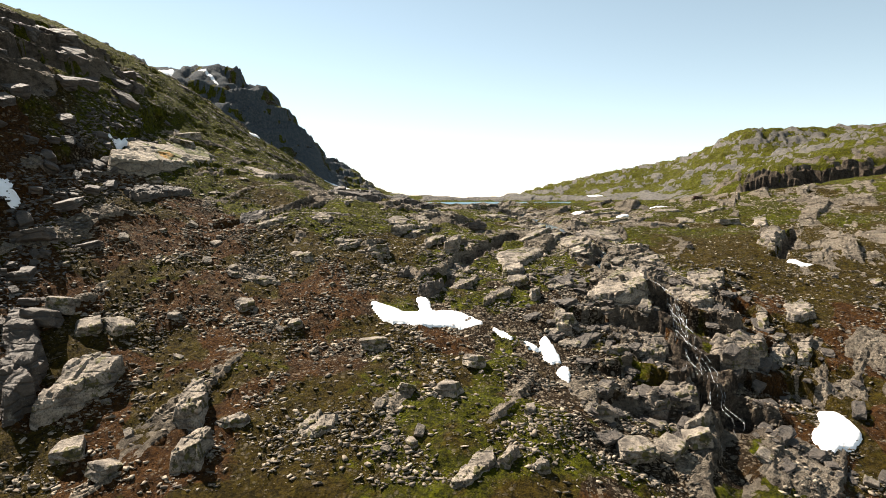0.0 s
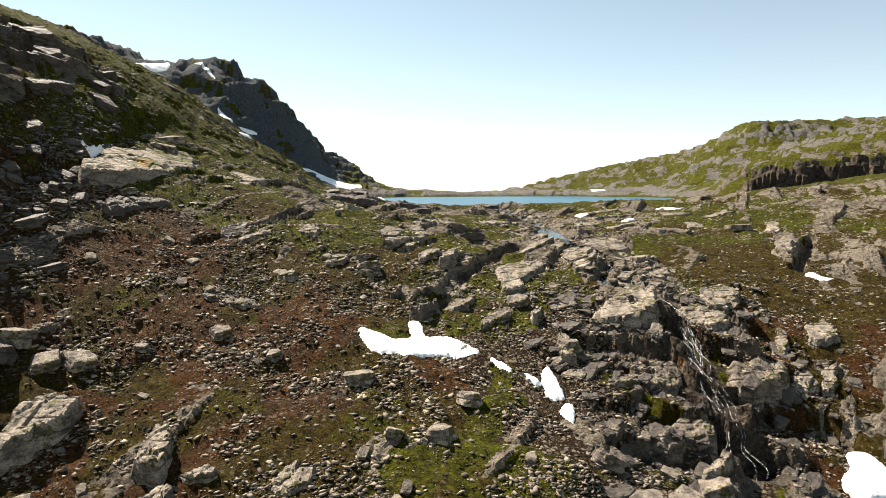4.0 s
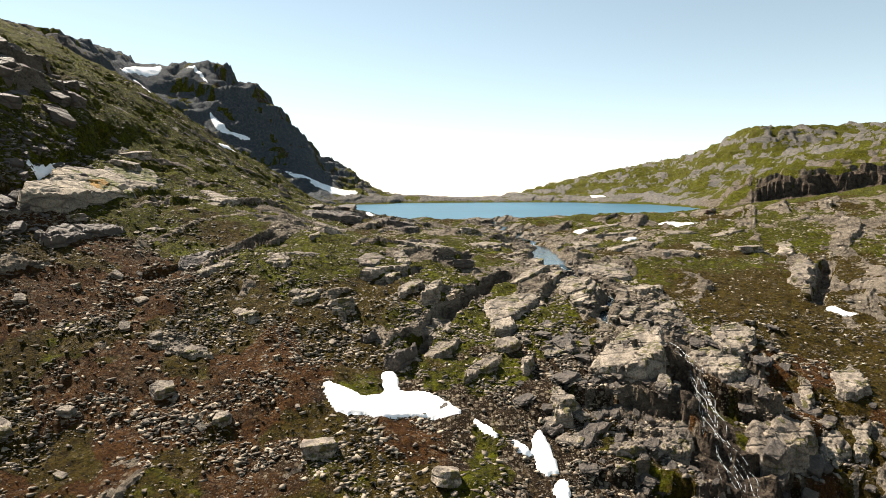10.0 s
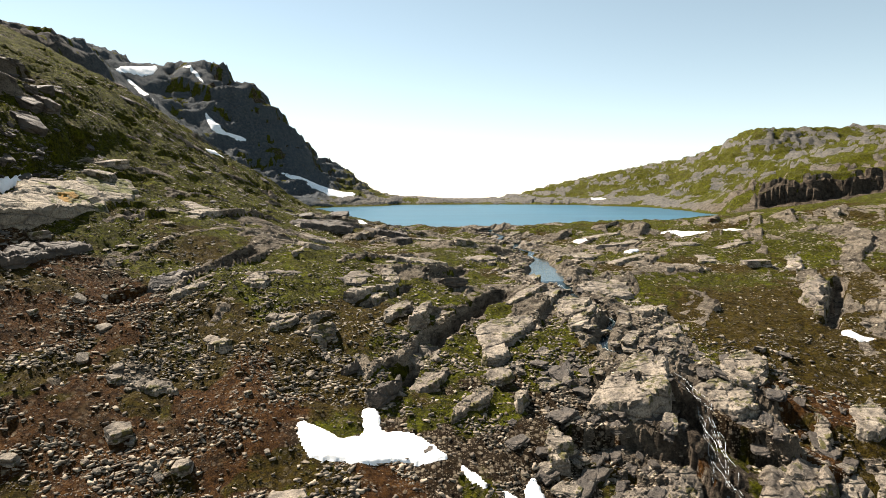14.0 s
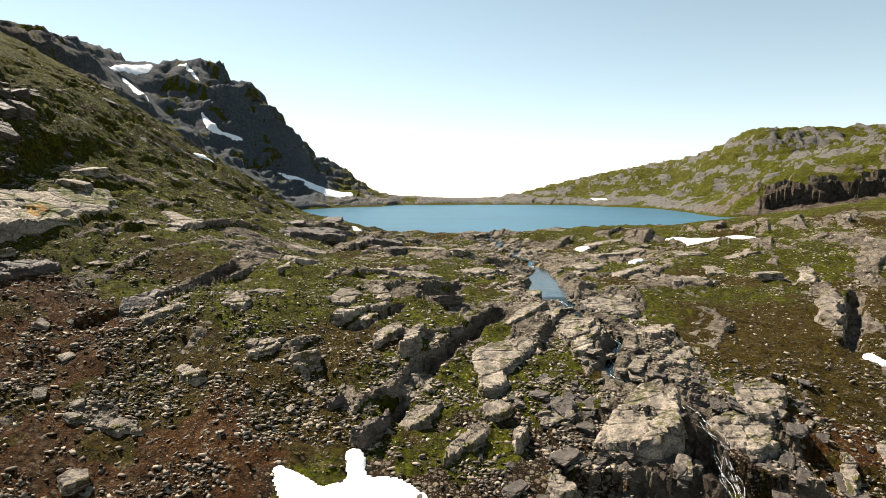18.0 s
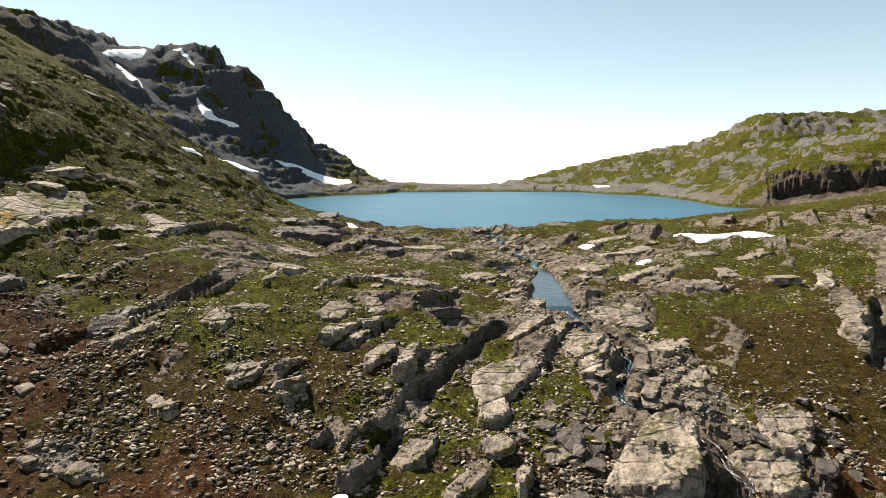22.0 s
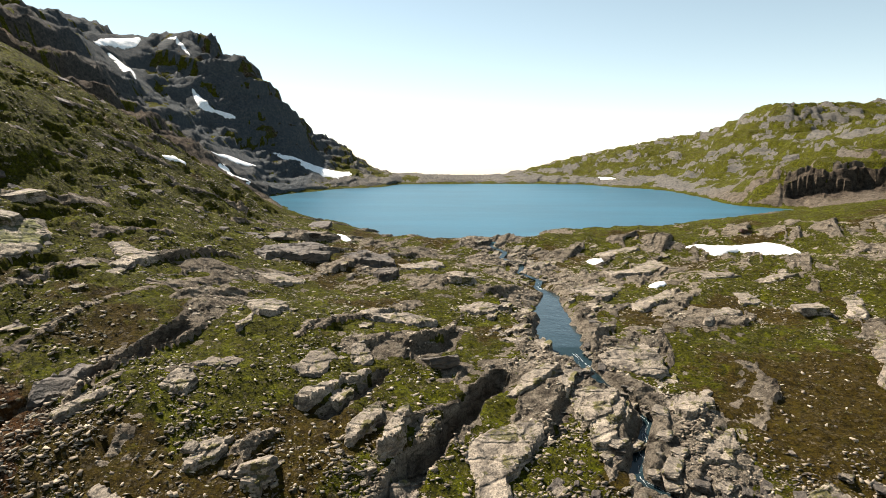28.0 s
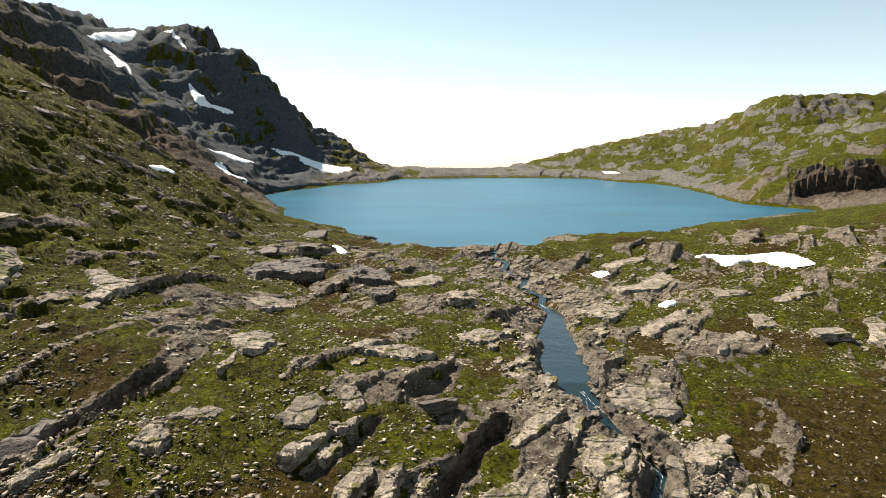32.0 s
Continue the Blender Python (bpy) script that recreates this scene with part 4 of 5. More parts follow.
SLABS = {
    "slab": (ROCK, "pale weathered gneiss slab standing out of mossy ground"),
    "grey": (GREY_ROCK, "low rough grey slab of bedrock in the turf"),
    "dark": (DARK_SHADE_ROCK, "dark ledge of bedrock with the shade of its broken face in its colour"),
    "mossy": (LICHEN_ROCK, "huge flat pale slab patched with moss and orange lichen"),
    "layer": (GREY_ROCK, "cracked layered gneiss outcrop on the slope"),
}


def islands(cells, least):
    """Numbers the connected fields of equal cells; with least, fields of fewer cells join a neighbour."""
    mark = np.arange(cells.size).reshape(cells.shape)
    mark[cells < 0] = -1
    moves = ((slice(1, None), slice(None, -1)), (slice(None, -1), slice(1, None)))
    while True:
        before = mark.copy()
        for one, two in (moves, moves[::-1]):
            for axis in (0, 1):
                i, j = ((one[0], slice(None)), (one[1], slice(None))) if axis == 0 else ((slice(None), one[0]), (slice(None), one[1]))
                mark[i] = np.where((cells[i] == cells[j]) & (cells[i] >= 0), np.maximum(mark[i], mark[j]), mark[i])
        if (mark == before).all():
            break
    if not least:
        return mark
    for k, n in zip(*np.unique(mark[mark >= 0], return_counts=True)):
        if n < least:
            r, q = np.nonzero(mark == k)
            for dr, dq in ((0, 1), (0, -1), (1, 0), (-1, 0)):
                rr, qq = np.clip(r + dr, 0, mark.shape[0] - 1), np.clip(q + dq, 0, mark.shape[1] - 1)
                near_ = mark[rr, qq]
                near_ = near_[(near_ >= 0) & (near_ != k)]
                if len(near_):
                    mark[mark == k] = near_[0]
                    break
    return mark


def bedrock_slab(kind, h, *outline, seed=[400]):
    """A slab of jointed bedrock within an outline on the plan (x, y, ...): its back runs into the ground, its front and right end in a broken face of height h."""
    seed[0] += 1
    h *= 0.9
    mat, label = SLABS[kind]
    xs, ys = np.array(outline[0::2], float), np.array(outline[1::2], float)
    size = math.sqrt((xs.max() - xs.min()) * (ys.max() - ys.min()))
    cell = min(0.34, max(0.13, size / 34))
    gx, gy = np.meshgrid(np.arange(xs.min() - 3 * cell, xs.max() + 4 * cell, cell), np.arange(ys.min() - 3 * cell, ys.max() + 4 * cell, cell))
    shape = gx.shape
    gx, gy = gx.ravel(), gy.ravel()
    inside, far = np.zeros(len(gx), bool), np.full(len(gx), 1e9)
    for q in range(len(xs)):
        ax, ay, bx, by = xs[q - 1], ys[q - 1], xs[q], ys[q]
        inside ^= ((ay > gy) != (by > gy)) & (gx < (bx - ax) * (gy - ay) / (by - ay + 1e-12) + ax)
        s = np.clip(((gx - ax) * (bx - ax) + (gy - ay) * (by - ay)) / ((bx - ax) ** 2 + (by - ay) ** 2), 0, 1)
        far = np.minimum(far, np.hypot(gx - ax - s * (bx - ax), gy - ay - s * (by - ay)))
    edge = np.where(inside, far, -far) + 0.11 * size * fbm(gx / (0.32 * size), gy / (0.32 * size), 4, seed[0])
    floor_ = ground(gx, gy)
    m = edge > 0
    cx, cy = gx[m].mean(), gy[m].mean()
    z, lx, ly = np.linalg.lstsq(np.stack([np.ones(m.sum()), gx[m] - cx, gy[m] - cy], 1), floor_[m], rcond=None)[0]
    u = 0.78 * (gx - cx) - 0.62 * (gy - cy)
    rise = np.clip(0.5 + 0.5 * u / np.abs(u[m]).max(), 0, 1)
    own, du, dv, rim = plates(gx, gy, 0.55 * size, 0.3 * size, 1.0, seed[0])
    own2, _, _, rim2 = plates(gx, gy, 0.2 * size, 0.12 * size, 0.8, seed[0] + 50)
    rough = min(h, 1.0)
    top = h * (0.12 + 0.88 * rise ** 0.9) + 0.3 * rough * (own - 0.5) + 0.1 * rough * (own2 - 0.5)
    if kind in ("layer", "dark"):
        t = top / (0.3 * h) + 0.5 * fbm(gx / 2, gy / 2, 2, seed[0])
        f = t - np.floor(t)
        top = top + 0.3 * h * (ramp(0.55, 0.8, f) - f)
    top = top - 0.3 * rough * np.exp(-(rim / 0.05) ** 2) - 0.12 * rough * np.exp(-(rim2 / 0.06) ** 2) + 0.04 * fbm(gx * 1.4, gy * 1.4, 3, seed[0] + 9)
    top = z + lx * (gx - cx) + ly * (gy - cy) + top
    top = np.where(edge > 2 * cell, np.maximum(top, floor_ + 0.05), top)
    body = ramp(0, np.maximum(0.2, 1.2 * cell) + 0.3 * size * np.clip(0.45 - rise, 0, 1), edge)
    top = floor_ - 0.5 + (top - floor_ + 0.5) * body
    keep = (edge > -1.6 * cell).reshape(shape)
    number = -np.ones(shape, int)
    number[keep] = np.arange(keep.sum())
    c = keep[:-1, :-1] & keep[1:, :-1] & keep[:-1, 1:] & keep[1:, 1:]
    quad = np.stack([number[:-1, :-1][c], number[:-1, 1:][c], number[1:, 1:][c], number[1:, :-1][c]], 1)
    verts = np.stack([gx - cx, gy - cy, top - z], 1)[keep.ravel()]
    ob = new("rock_outcrop")
    ob.location = (cx, cy, z)
    cells = np.where(c, (own.reshape(shape)[:-1, :-1] * 1009).astype(int), -1)
    cells = islands(islands(cells, 14), 0)
    for k in np.unique(cells[c]):
        q = quad[cells[c] == k]
        used, q = np.unique(q, return_inverse=True)
        piece = sheet("block", verts[used].tolist(), q.reshape(-1, 4).tolist(), mat)
        piece.data.set_sharp_from_angle(angle=radians(26))
        piece.parent = ob
    return tagged(ob, label, "rock slab", "outcrops of bedrock")


bedrock_slab("slab", 0.6, -33.5, 104.4, -31.5, 106.3, -29.1, 104.6, -26.5, 104.7, -27.1, 101.6, -27.4, 98.3, -29, 97.6, -29.7, 100.5)
bedrock_slab("slab", 0.5, -19.4, 111.7, -17.4, 116.8, -15, 117.1, -12.7, 116.6, -13.7, 113.1, -15.4, 109.3, -17.4, 110.7)
bedrock_slab("slab", 0.6, -15.7, 97, -15, 101.8, -13.5, 104.7, -11, 97.6, -11.2, 94.4, -12.7, 93.4, -14.3, 95)
bedrock_slab("slab", 0.5, -14.4, 90.9, -14, 94.2, -13, 93.5, -12.9, 91.6, -13.6, 90)
bedrock_slab("grey", 0.3, -8.1, 86.3, -7.5, 89.8, -5.7, 91.7, -4.5, 89.3, -5.4, 86.4, -7, 85.5)
bedrock_slab("slab", 0.5, -4.1, 92, -2.7, 93.6, -1.4, 90.7, -2.1, 89.2, -3.6, 89.5)
bedrock_slab("slab", 1.1, -6.9, 83, -5, 84.4, -3.6, 86.9, -2.1, 89.4, -1.1, 90.3, -1.8, 87.7, -3.3, 85.1, -4.6, 82.8, -6.1, 81.7, -6.9, 81.9)
bedrock_slab("slab", 0.6, -17.1, 80.8, -16.5, 83.2, -15.4, 83.6, -14.2, 82.4, -14.5, 80.5, -16, 80.6)
bedrock_slab("slab", 0.5, -22.9, 77.1, -21.6, 79.1, -20.5, 80.7, -19.5, 81.9, -19.3, 80.8, -20.4, 78.9, -21.3, 77.2, -22, 76.5)
bedrock_slab("dark", 1.5, -26.4, 79.9, -25.2, 81.7, -23, 83.8, -21.2, 85.8, -18.9, 90.5, -18.8, 89.3, -20.9, 84.7, -22.1, 82.9, -22.8, 80.4, -24.1, 78.7, -25, 77.7)
bedrock_slab("grey", 0.3, -15.9, 84.3, -14.9, 86.2, -12.9, 87.1, -11.7, 86.3, -12, 84.5, -14.8, 83.9)
bedrock_slab("slab", 0.7, -2.2, 78.1, -2.6, 80.8, -1.7, 82.9, 0.2, 83.7, 0.3, 81.6, -0.8, 79.5, -1.6, 78.1)
bedrock_slab("slab", 1.7, 0, 77.7, 0.4, 79.9, 0.9, 83, 1.7, 84.3, 2.5, 82.8, 2.4, 80.4, 1.5, 78, 0.6, 77.4)
bedrock_slab("slab", 0.5, -12.4, 75.6, -12.4, 76.8, -11.5, 77.3, -9.8, 78, -9.9, 77.1, -11.2, 75.6)
bedrock_slab("slab", 0.5, -5.3, 101.9, -3.7, 105.5, -0.4, 103.6, 1.4, 103.4, 4, 102.8, 2.2, 99.9, -1.2, 99.6, -3.6, 100.6)
bedrock_slab("slab", 0.6, 21.8, 125.4, 27.2, 128.2, 30.4, 124.5, 26.7, 119.5, 22.4, 120.3)
bedrock_slab("slab", 0.5, 4.9, 123.1, 8.5, 136.2, 10.7, 132.7, 8.1, 118.8, 5.7, 117.6)
bedrock_slab("slab", 0.6, 27.9, 116.3, 35.1, 122.4, 38.6, 125.4, 35, 117.1, 30.5, 112.7, 27.6, 112.3)
bedrock_slab("slab", 0.6, 19.9, 96.8, 22.6, 100.7, 26.3, 101.2, 27.7, 98.2, 27.3, 95.2, 24.5, 93.8, 22.1, 94.5, 20.2, 95.2)
bedrock_slab("slab", 0.7, 9.9, 87.9, 12.3, 92.1, 14.7, 92.6, 15.8, 91.3, 13.4, 89.4, 11.3, 87.7)
bedrock_slab("slab", 0.8, 15.2, 89, 18.3, 89.3, 20.1, 87.4, 18.8, 85, 17, 83.4, 16.1, 85.5, 15.5, 87.5)
bedrock_slab("slab", 0.6, 25.1, 90.3, 27.8, 91.3, 27.9, 87.7, 26.1, 85.6, 24.5, 86.2)
bedrock_slab("slab", 0.7, 26.1, 83.7, 29.1, 85.4, 28.7, 83.2, 27.1, 80.6, 24.9, 80.5, 24.9, 81.8)
bedrock_slab("slab", 0.4, 43.9, 121.1, 46.8, 121.4, 47.5, 117.7, 43.8, 116.4)
bedrock_slab("slab", 0.4, 35.3, 109.6, 40.9, 116.2, 43.2, 114.5, 38.8, 109.7, 34.9, 106.6)
bedrock_slab("slab", 0.5, 57.4, 118.8, 61.2, 119.7, 56.5, 110.5, 55, 112.5)
bedrock_slab("slab", 0.6, 28.5, 135.8, 35.7, 137.7, 41.5, 137.7, 36.3, 131, 30.3, 130.8)
bedrock_slab("slab", 0.4, -2.8, 131.2, 2, 141, 5.1, 139.6, 3.2, 130.8, -0.8, 127.5)
bedrock_slab("slab", 0.5, 5.7, 108.4, 9.1, 111.3, 12, 109.5, 10.7, 106.2, 7.6, 106.1)
bedrock_slab("slab", 0.4, 36, 142, 42.4, 147.1, 40.9, 137.1, 37, 136)
bedrock_slab("slab", 0.4, 30.6, 152.2, 38.9, 155.9, 42.9, 155.2, 34.8, 148.1)
bedrock_slab("slab", 0.4, 41.2, 128.5, 46.9, 128.5, 48.6, 126.9, 42.2, 125)
bedrock_slab("slab", 0.4, 48, 125.5, 54.2, 127, 55.7, 125.3, 50.9, 123.5)
bedrock_slab("dark", 1.0, -22.2, 122.9, -20.3, 133.6, -15.4, 134.7, -11.5, 132.7, -13.5, 125.7, -17.9, 124, -20, 120.7)
bedrock_slab("dark", 0.9, -11, 129.9, -9, 139.2, -4, 135.6, -2.5, 128.1, -6.3, 125.5, -8.8, 126.4)
bedrock_slab("dark", 1.2, -5.6, 123.2, -3.3, 128.3, -1.7, 123, -2.5, 119.4, -4.8, 119.8)
bedrock_slab("slab", 0.9, 5.6, 80.3, 7.8, 83.7, 10.6, 84.6, 13.6, 84.8, 12.7, 82.3, 10.7, 78.5, 9.2, 74.5, 7.6, 74.3, 7.4, 76.1, 6.7, 78.3)
bedrock_slab("slab", 2.0, 14.8, 67.6, 15.8, 70.1, 18.6, 73.7, 21.3, 76.5, 23.1, 75.6, 23.7, 73.2, 22, 68, 19.8, 66.1, 18, 67, 16, 67)
bedrock_slab("slab", 1.5, 25.4, 72.7, 28.2, 74.1, 29.4, 72.6, 30.8, 71.5, 29.8, 69, 27.5, 67.6, 26.4, 68.4, 26, 70.2)
bedrock_slab("slab", 1.2, 28.9, 76, 31.1, 78.3, 33.2, 78.5, 34.4, 76.7, 32.9, 73.4, 30, 71.9, 28.5, 72.8)
bedrock_slab("slab", 0.7, 16.7, 87.2, 20.1, 88.9, 20.4, 86.5, 17.9, 81, 16.3, 80.8)
bedrock_slab("layer", 2.0, 55.7, 110.1, 57, 105.6, 51.2, 94.8, 46.7, 88, 45.2, 89.4, 47.3, 94.9)
bedrock_slab("slab", 0.6, 25.3, 88.3, 30.1, 93, 28.5, 87.2, 25.1, 85.4)
bedrock_slab("slab", 0.8, -18.1, 72.2, -17.1, 73.5, -15.7, 71.8, -14, 71.5, -14.9, 70.2, -16.6, 70.8)
bedrock_slab("slab", 0.6, -13, 75.1, -11.1, 77.1, -9.8, 76.8, -10.5, 74.9, -12.1, 73.8)
bedrock_slab("slab", 0.7, -8.6, 74.6, -7, 76.5, -6.1, 75.1, -7.1, 73.6, -8.4, 73.6)
bedrock_slab("layer", 0.8, 4.1, 66.7, 5.2, 68.8, 7.1, 69.5, 7.4, 67.5, 5.6, 65.6, 4.3, 65)
bedrock_slab("slab", 1.4, 9.3, 69.3, 10.4, 70.7, 10.8, 68.9, 10, 66.9, 9.2, 66.3)
bedrock_slab("dark", 1.6, -2.7, 66.8, -1.7, 69.6, -0, 71.2, 0.2, 68.7, -1.3, 66.5)
bedrock_slab("dark", 1.2, -5.4, 69.8, -3.9, 72.3, -3.5, 70.7, -4.7, 69.3)
bedrock_slab("layer", 0.8, 0.3, 71.7, 3, 73.7, 4.1, 72.1, 3.5, 69.1, 1.4, 68.2, 0.3, 69.6)
bedrock_slab("grey", 0.6, -21.5, 65.4, -20.3, 66.2, -17.5, 66.2, -16.6, 64.8, -18.6, 64.4, -20.8, 64.8)
bedrock_slab("layer", 1.0, -0.9, 75.1, 0.9, 77.2, 3.4, 77, 3.7, 74.6, 1.1, 73.4)
bedrock_slab("layer", 2.2, 27.4, 64, 30.8, 64.4, 32.8, 63.7, 31.8, 61.1, 30, 59.6, 26.2, 58.8, 25.9, 60.8)
bedrock_slab("slab", 0.8, 36.4, 64.6, 38.9, 65.4, 36.5, 61.6, 35.2, 62)
bedrock_slab("layer", 1.0, 19.4, 62.7, 21.8, 63.2, 22.5, 61.6, 21.3, 59.6, 19.3, 59.8)
bedrock_slab("layer", 0.8, 15.4, 60.4, 18.1, 61.1, 17.9, 59.2, 15.6, 58.1, 14.6, 58.9)
bedrock_slab("slab", 1.3, 11, 64.9, 12.2, 65.3, 12.9, 62.9, 12.7, 60.8, 11.3, 61.2)
bedrock_slab("slab", 2.4, -30.3, 49.2, -29.7, 51.1, -27.7, 51.5, -26.1, 50.3, -25.7, 48.7, -26.8, 47.4, -28, 46, -29.3, 44.3, -29.7, 44, -30.1, 45, -29.8, 47)
bedrock_slab("slab", 2.0, -20, 46.9, -20.5, 49.2, -19.4, 49.8, -18.2, 48.6, -17.7, 46.5, -17.7, 44.9, -19.1, 44.9, -19.9, 45.5)
bedrock_slab("slab", 2.0, -19.1, 42, -18.8, 44.2, -17.5, 44.7, -16.2, 43.6, -16.5, 41.5, -18.4, 41.6)
bedrock_slab("slab", 0.8, -17.2, 45.5, -15.3, 46.5, -14, 45.9, -14.8, 45, -16.3, 44.8)
bedrock_slab("slab", 0.6, -11, 45.4, -10.2, 47, -9.2, 47.3, -9, 46, -10, 44.5)
bedrock_slab("slab", 1.0, 3.3, 41.5, 4.5, 43.4, 5.5, 42.8, 4.5, 41.1)
bedrock_slab("slab", 0.9, 5.5, 41.6, 6.7, 42.3, 7.5, 41.7, 6.9, 41.1, 5.8, 41.1)
bedrock_slab("dark", 1.2, -37.2, 73.9, -36.9, 78, -33.7, 83.5, -32.3, 81.7, -34.4, 75.3, -36, 73.1)
bedrock_slab("layer", 1.0, 16.7, 54.8, 20.1, 56.1, 23, 56.1, 22.4, 53.9, 18.9, 52.8, 16.6, 53)
bedrock_slab("layer", 0.8, 12.4, 50.8, 15.8, 53.1, 16.1, 51.1, 13.3, 47.6, 11.7, 47.7)
bedrock_slab("slab", 1.2, 19, 49.9, 21.7, 51.8, 21.9, 50, 20.4, 48.5, 18.6, 48.3)


bedrock_slab("slab", 0.9, 38.4, 71.9, 41.9, 73.3, 41.5, 69.3, 38.4, 66.3, 36.7, 67.3)
bedrock_slab("slab", 0.9, 33.3, 63.7, 35.5, 64.6, 35.6, 62.5, 33.3, 60.9, 31.7, 61.2)
bedrock_slab("slab", 0.7, 35.2, 70.7, 36, 68.7, 34, 65.9, 32.9, 66.9)
bedrock_slab("dark", 3.0, -37.3, 52.9, -34.9, 53.4, -31.7, 49.7, -30.3, 45.9, -31.3, 43.7)
bedrock_slab("slab", 0.5, -0.2, 39.6, 1.8, 42.8, 3.4, 43.3, 3.7, 41.7, 2, 39.5)
bedrock_slab("slab", 0.6, -10.9, 44.9, -9.6, 46.7, -7.8, 46.4, -8, 45, -9.6, 43.9)
bedrock_slab("mossy", 1.6, -40.1, 75.3, -41.2, 81.1, -42.6, 87.8, -40.9, 98.7, -38.4, 103, -34.6, 98.7, -35.3, 87.4, -37.8, 79.7)


# ---- scattered boulders and outcrops ----
def spread(count, seed, density, box):
    """Places in a box (x0, x1, y0, y1), thinned by a density of 0 to 1."""
    rng = np.random.default_rng(seed)
    xs, ys = [], []
    got = 0
    while got < count:
        x, y = rng.uniform(box[0], box[1], count * 2), rng.uniform(box[2], box[3], count * 2)
        ok = rng.random(count * 2) < density(x, y)
        xs.append(x[ok]), ys.append(y[ok])
        got += int(ok.sum())
    return np.concatenate(xs)[:count], np.concatenate(ys)[:count], rng


def scatter(name, label, category, group, meshes, count, seed, where, size, sink, tilt=25, aligned=None, follow=0.6):
    """Repeats of a few rocks, each an object of its own on a shared mesh."""
    xs, ys, _ = spread(count, seed, where, (-66, 92, 42, 158))
    rng = random.Random(seed)
    zs = ground(xs, ys)
    sx, sy = (broad(xs + 2, ys) - broad(xs - 2, ys)) / 4, (broad(xs, ys + 2) - broad(xs, ys - 2)) / 4
    for x, y, z, ax, ay in zip(xs, ys, zs, sx, sy):
        s = size(rng)
        ob = tagged(new(name, rng.choice(meshes)), label, category, group)
        turn = rng.uniform(0, 360) if aligned is None else aligned + rng.uniform(-22, 22)
        lean = pose(0, 0, 0, math.degrees(math.atan(ay)) * follow + rng.uniform(-tilt, tilt), -math.degrees(math.atan(ax)) * follow + rng.uniform(-tilt, tilt), 0)
        ob.matrix_world = pose(x, y, z + sink * s) @ lean @ pose(0, 0, 0, 0, 0, turn) @ Matrix.Diagonal((s, s * rng.uniform(0.7, 1.1), s * rng.uniform(0.7, 1.05), 1))


def clumps(x, y, size, seed, low=-0.1, high=0.25):
    return ramp(low, high, fbm(x / size, y / size, 3, seed))


def wet_gap(x, y, gap=1.6):
    d, leg = along(STREAM, x, y)
    return ramp(gap, gap * 2, d - np.interp(leg, np.arange(len(STREAM_WIDTH)), STREAM_WIDTH) * 0.8)


def meadow(x, y):
    return ramp(1.25, 0.8, np.hypot((x - 38.5) / 10.5, (y - 93) / 15))


def slope_scree(x, y):
    return off_snow(x, y) * ramp(86, 74, y) * (0.2 + 0.8 * clumps(x, y, 9, 77, -0.1, 0.3)) * wet_gap(x, y) * ramp(-43, -36, x + 0.14 * (y - 60))


def talus(x, y):
    return ramp(5, 2, np.abs(x + 40 + 0.14 * (y - 60))) * ramp(100, 88, y)


def upland(x, y):
    return ramp(72, 84, y) * (0.06 + 0.94 * clumps(x, y, 17, 11, -0.12, 0.22)) * ramp(-52, -30, x) * wet_gap(x, y) * (1 - meadow(x, y))


def off_snow(x, y):
    keep = 1.0
    for sx, sy, r in ((-2, 62, 5.5), (9.8, 57, 2.6), (10.5, 54, 2), (33.3, 53, 4), (6, 59.5, 2)):
        keep = keep * ramp(r, r + 0.8, np.hypot(x - sx, y - sy))
    return keep


def by_fall(x, y):
    return off_snow(x, y) * ramp(17, 6, np.abs(x - 24)) * ramp(82, 74, y) * ramp(44, 50, y) * wet_gap(x, y, 0.9)


def by_water(x, y):
    d, leg = along(STREAM, x, y)
    return ramp(9, 4, d) * ramp(80, 90, y) * ramp(152, 146, y) * wet_gap(x, y, 1.0)


def in_cleft(x, y):
    d, leg = along(STREAM, x, y)
    pool = ramp(98, 101, y) * ramp(128, 125, y)
    return ramp(4.5, 1.5, d) * ramp(0.25, 0.55, d) * ramp(76, 78, y) * ramp(158, 155, y) * (1 - pool * ramp(3.6, 3.2, d))


def hillside(x, y):
    return ramp(-20, -28, x) * ramp(84, 92, y) * (0.15 + 0.85 * clumps(x, y, 10, 98, -0.05, 0.2))


def on_crag(x, y):
    return ramp(-40, -46, x + 0.16 * (y - 60)) * ramp(122, 108, y)


boulders = [boulder_mesh(1, 0.85, 0.6, 900 + k) for k in range(16)]
plate_shapes = [slab_mesh(2.0, 1.5, 0.36, 2, 940 + k, skirt=2.0) for k in range(14)]
ledge_shapes = [boulder_mesh(3.0, 1.9, 0.62, 970 + k, 3) for k in range(10)]
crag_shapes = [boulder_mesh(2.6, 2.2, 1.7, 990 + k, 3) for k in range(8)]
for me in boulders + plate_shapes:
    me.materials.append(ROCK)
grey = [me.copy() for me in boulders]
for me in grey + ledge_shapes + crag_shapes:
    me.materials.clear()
    me.materials.append(DARK_SHADE_ROCK)
pale_ledges = [me.copy() for me in ledge_shapes]
for me in pale_ledges:
    me.materials[0] = ROCK
scatter("boulder", "loose weathered boulder on the scree slope", "boulder", "boulders on the slope", boulders, 290, 1, slope_scree, lambda r: 0.35 + 0.8 * r.random() ** 3, 0.06)
scatter("talus_block", "grey fallen block at the foot of the dark crag", "boulder", "blocks below the crag", grey, 200, 2, talus, lambda r: 0.45 + 1.3 * r.random() ** 3, 0.1)
